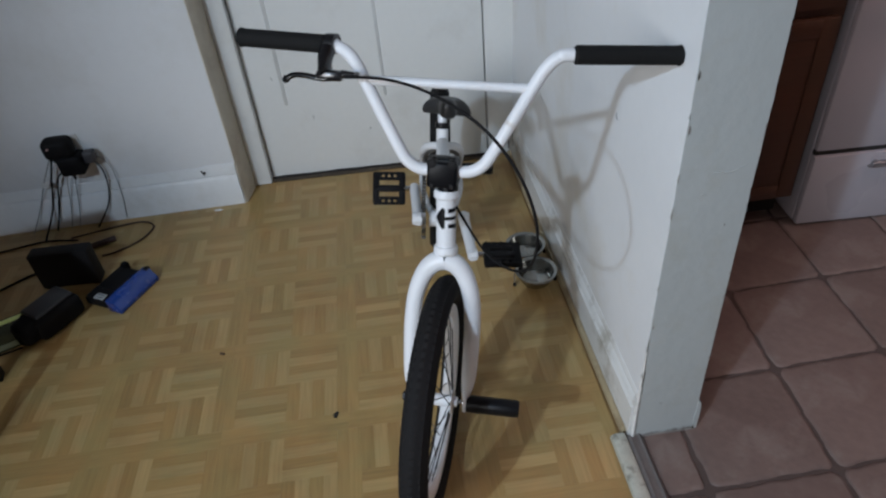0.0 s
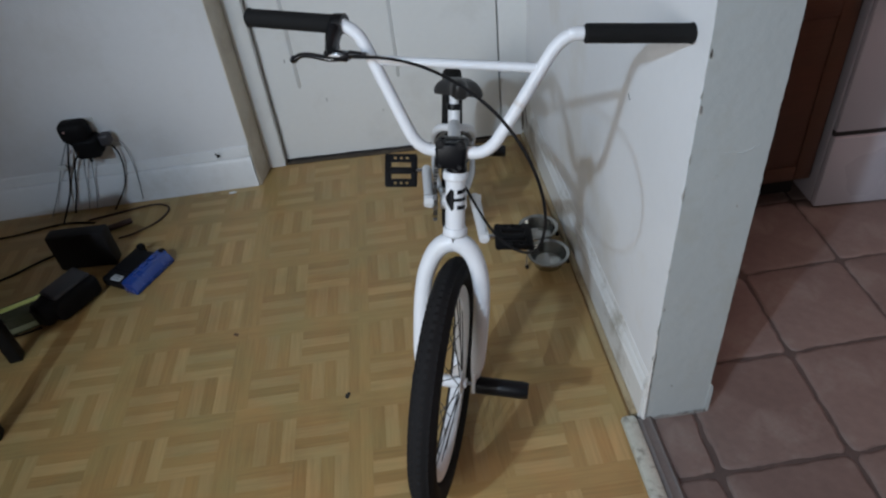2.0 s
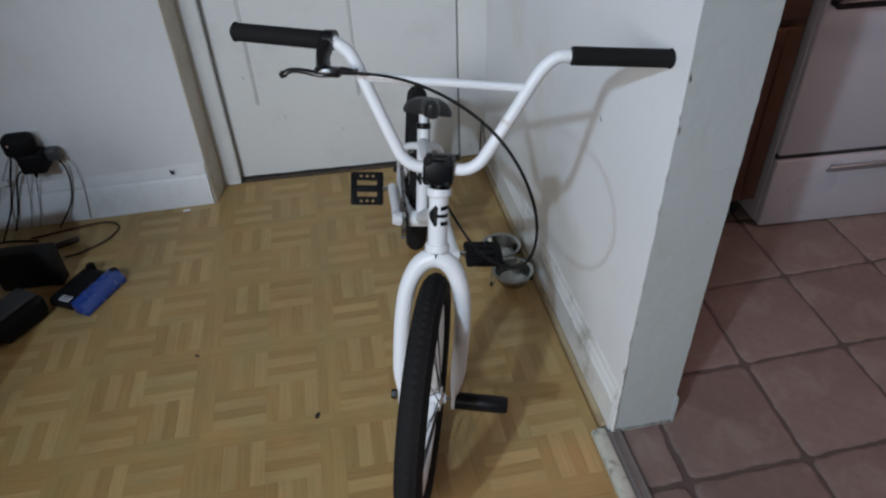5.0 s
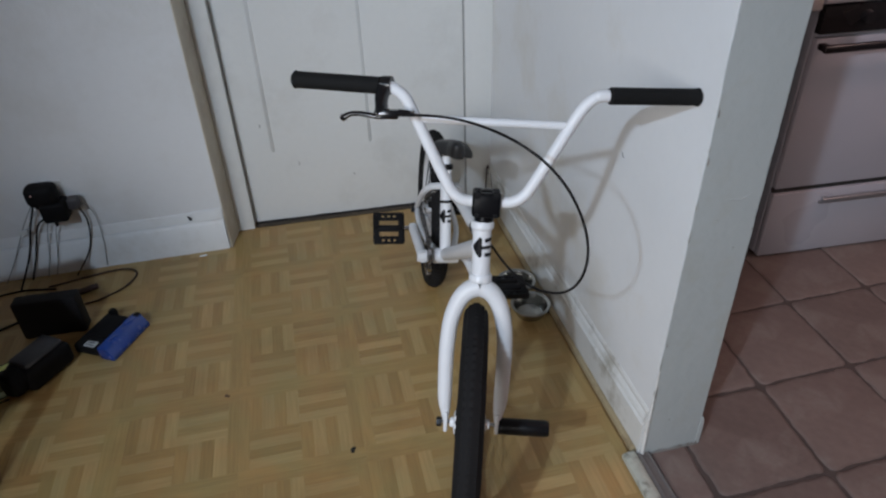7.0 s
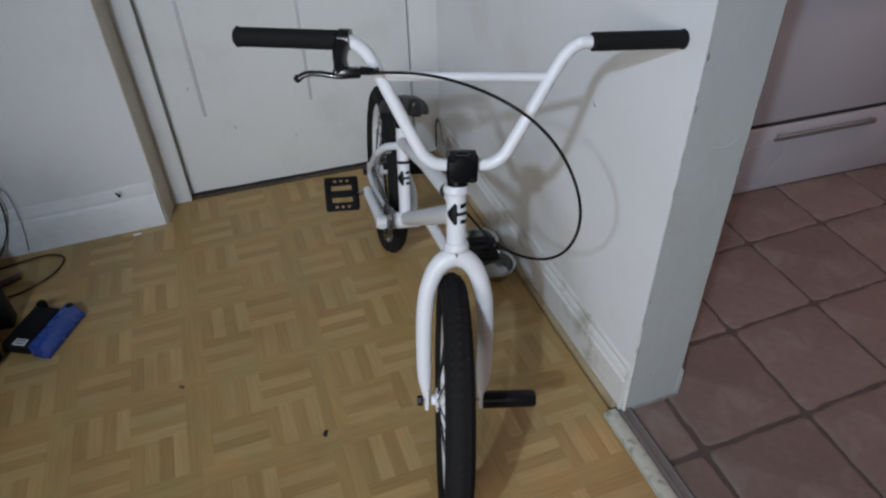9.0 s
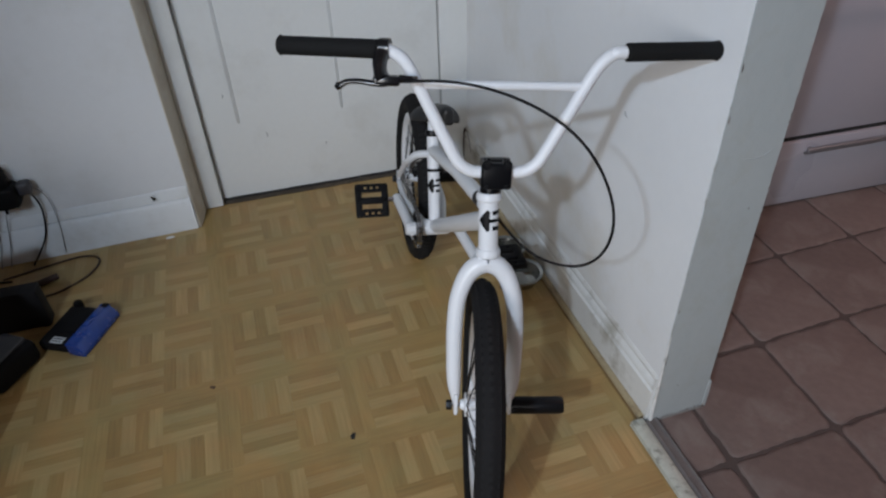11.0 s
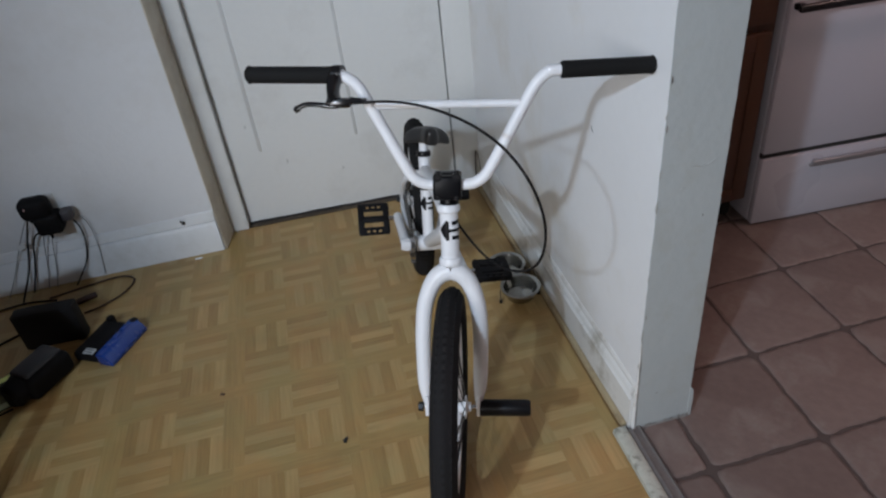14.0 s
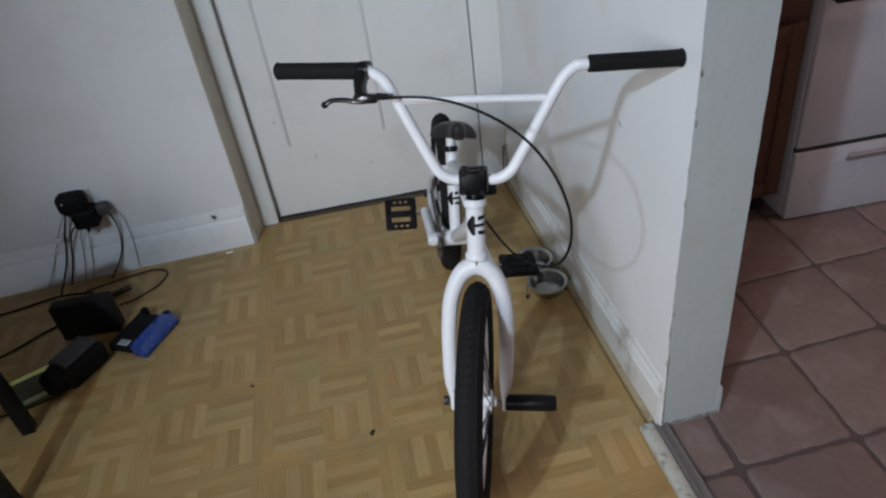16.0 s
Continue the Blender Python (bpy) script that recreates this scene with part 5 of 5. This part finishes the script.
def strip_mesh(length, width, tone):
    key = (round(length, 4), round(width, 4), tone)
    if key not in strip_meshes:
        bm = bmesh.new()
        box(bm, (-length / 2, -width / 2, -0.003), (length / 2, width / 2, 0.0), 0.0001, None, 1)
        strip_meshes[key] = mesh_of("parquet_strip", bm, PARQUET[tone], 0)
    return strip_meshes[key]


rest = collections.defaultdict(list)
one_tile = tile_pieces()
for i in range(-10, 4):
    for j in range(-11, 6):
        near = -1 <= i <= 1 and 0 <= j <= 4
        for cx, cy, wx, wy, tone in one_tile:
            x, y = X0 + PX * i + cx, Y0 + PY * j + cy
            if x - wx / 2 > -0.078 or y - wy / 2 > 1.43 or x - wx / 2 < -4.39 or y - wy / 2 < -3.79:
                continue
            cut = x + wx / 2 > -0.0712
            turn = 90 if wy > wx else 0
            if near and not cut:
                piece("parquet_strip", strip_mesh(max(wx, wy) - GAP, min(wx, wy) - GAP, tone), pose(x, y, 0, 0, 0, turn), floor)
            else:
                x1, x0 = min(x + wx / 2, -0.0712), x - wx / 2
                rest[turn, tone].append(((x0 + x1) / 2, y, x1 - x0 - GAP, wy - GAP))
for (turn, tone), spots in rest.items():
    verts, faces = [], []
    for x, y, wx, wy in spots:
        l, w = (wy, wx) if turn else (wx, wy)
        u, v = (y, -x) if turn else (x, y)
        b0 = len(verts)
        for z, g in ((-0.003, 0.0), (-0.0001, 0.0), (0.0, 0.0001)):
            verts += [(u - l / 2 + g, v - w / 2 + g, z), (u + l / 2 - g, v - w / 2 + g, z), (u + l / 2 - g, v + w / 2 - g, z), (u - l / 2 + g, v + w / 2 - g, z)]
        for r in (0, 4):
            for c in range(4):
                faces.append((b0 + r + c, b0 + r + (c + 1) % 4, b0 + r + 4 + (c + 1) % 4, b0 + r + 4 + c))
        faces.append((b0 + 8, b0 + 9, b0 + 10, b0 + 11))
    me = bpy.data.meshes.new("parquet_rest")
    me.from_pydata(verts, [], faces)
    me.materials.append(PARQUET_REST[tone])
    ob = piece("parquet_rest", me, pose(0, 0, 0, 0, 0, turn), floor)
    tagged(ob, kind="stuff")
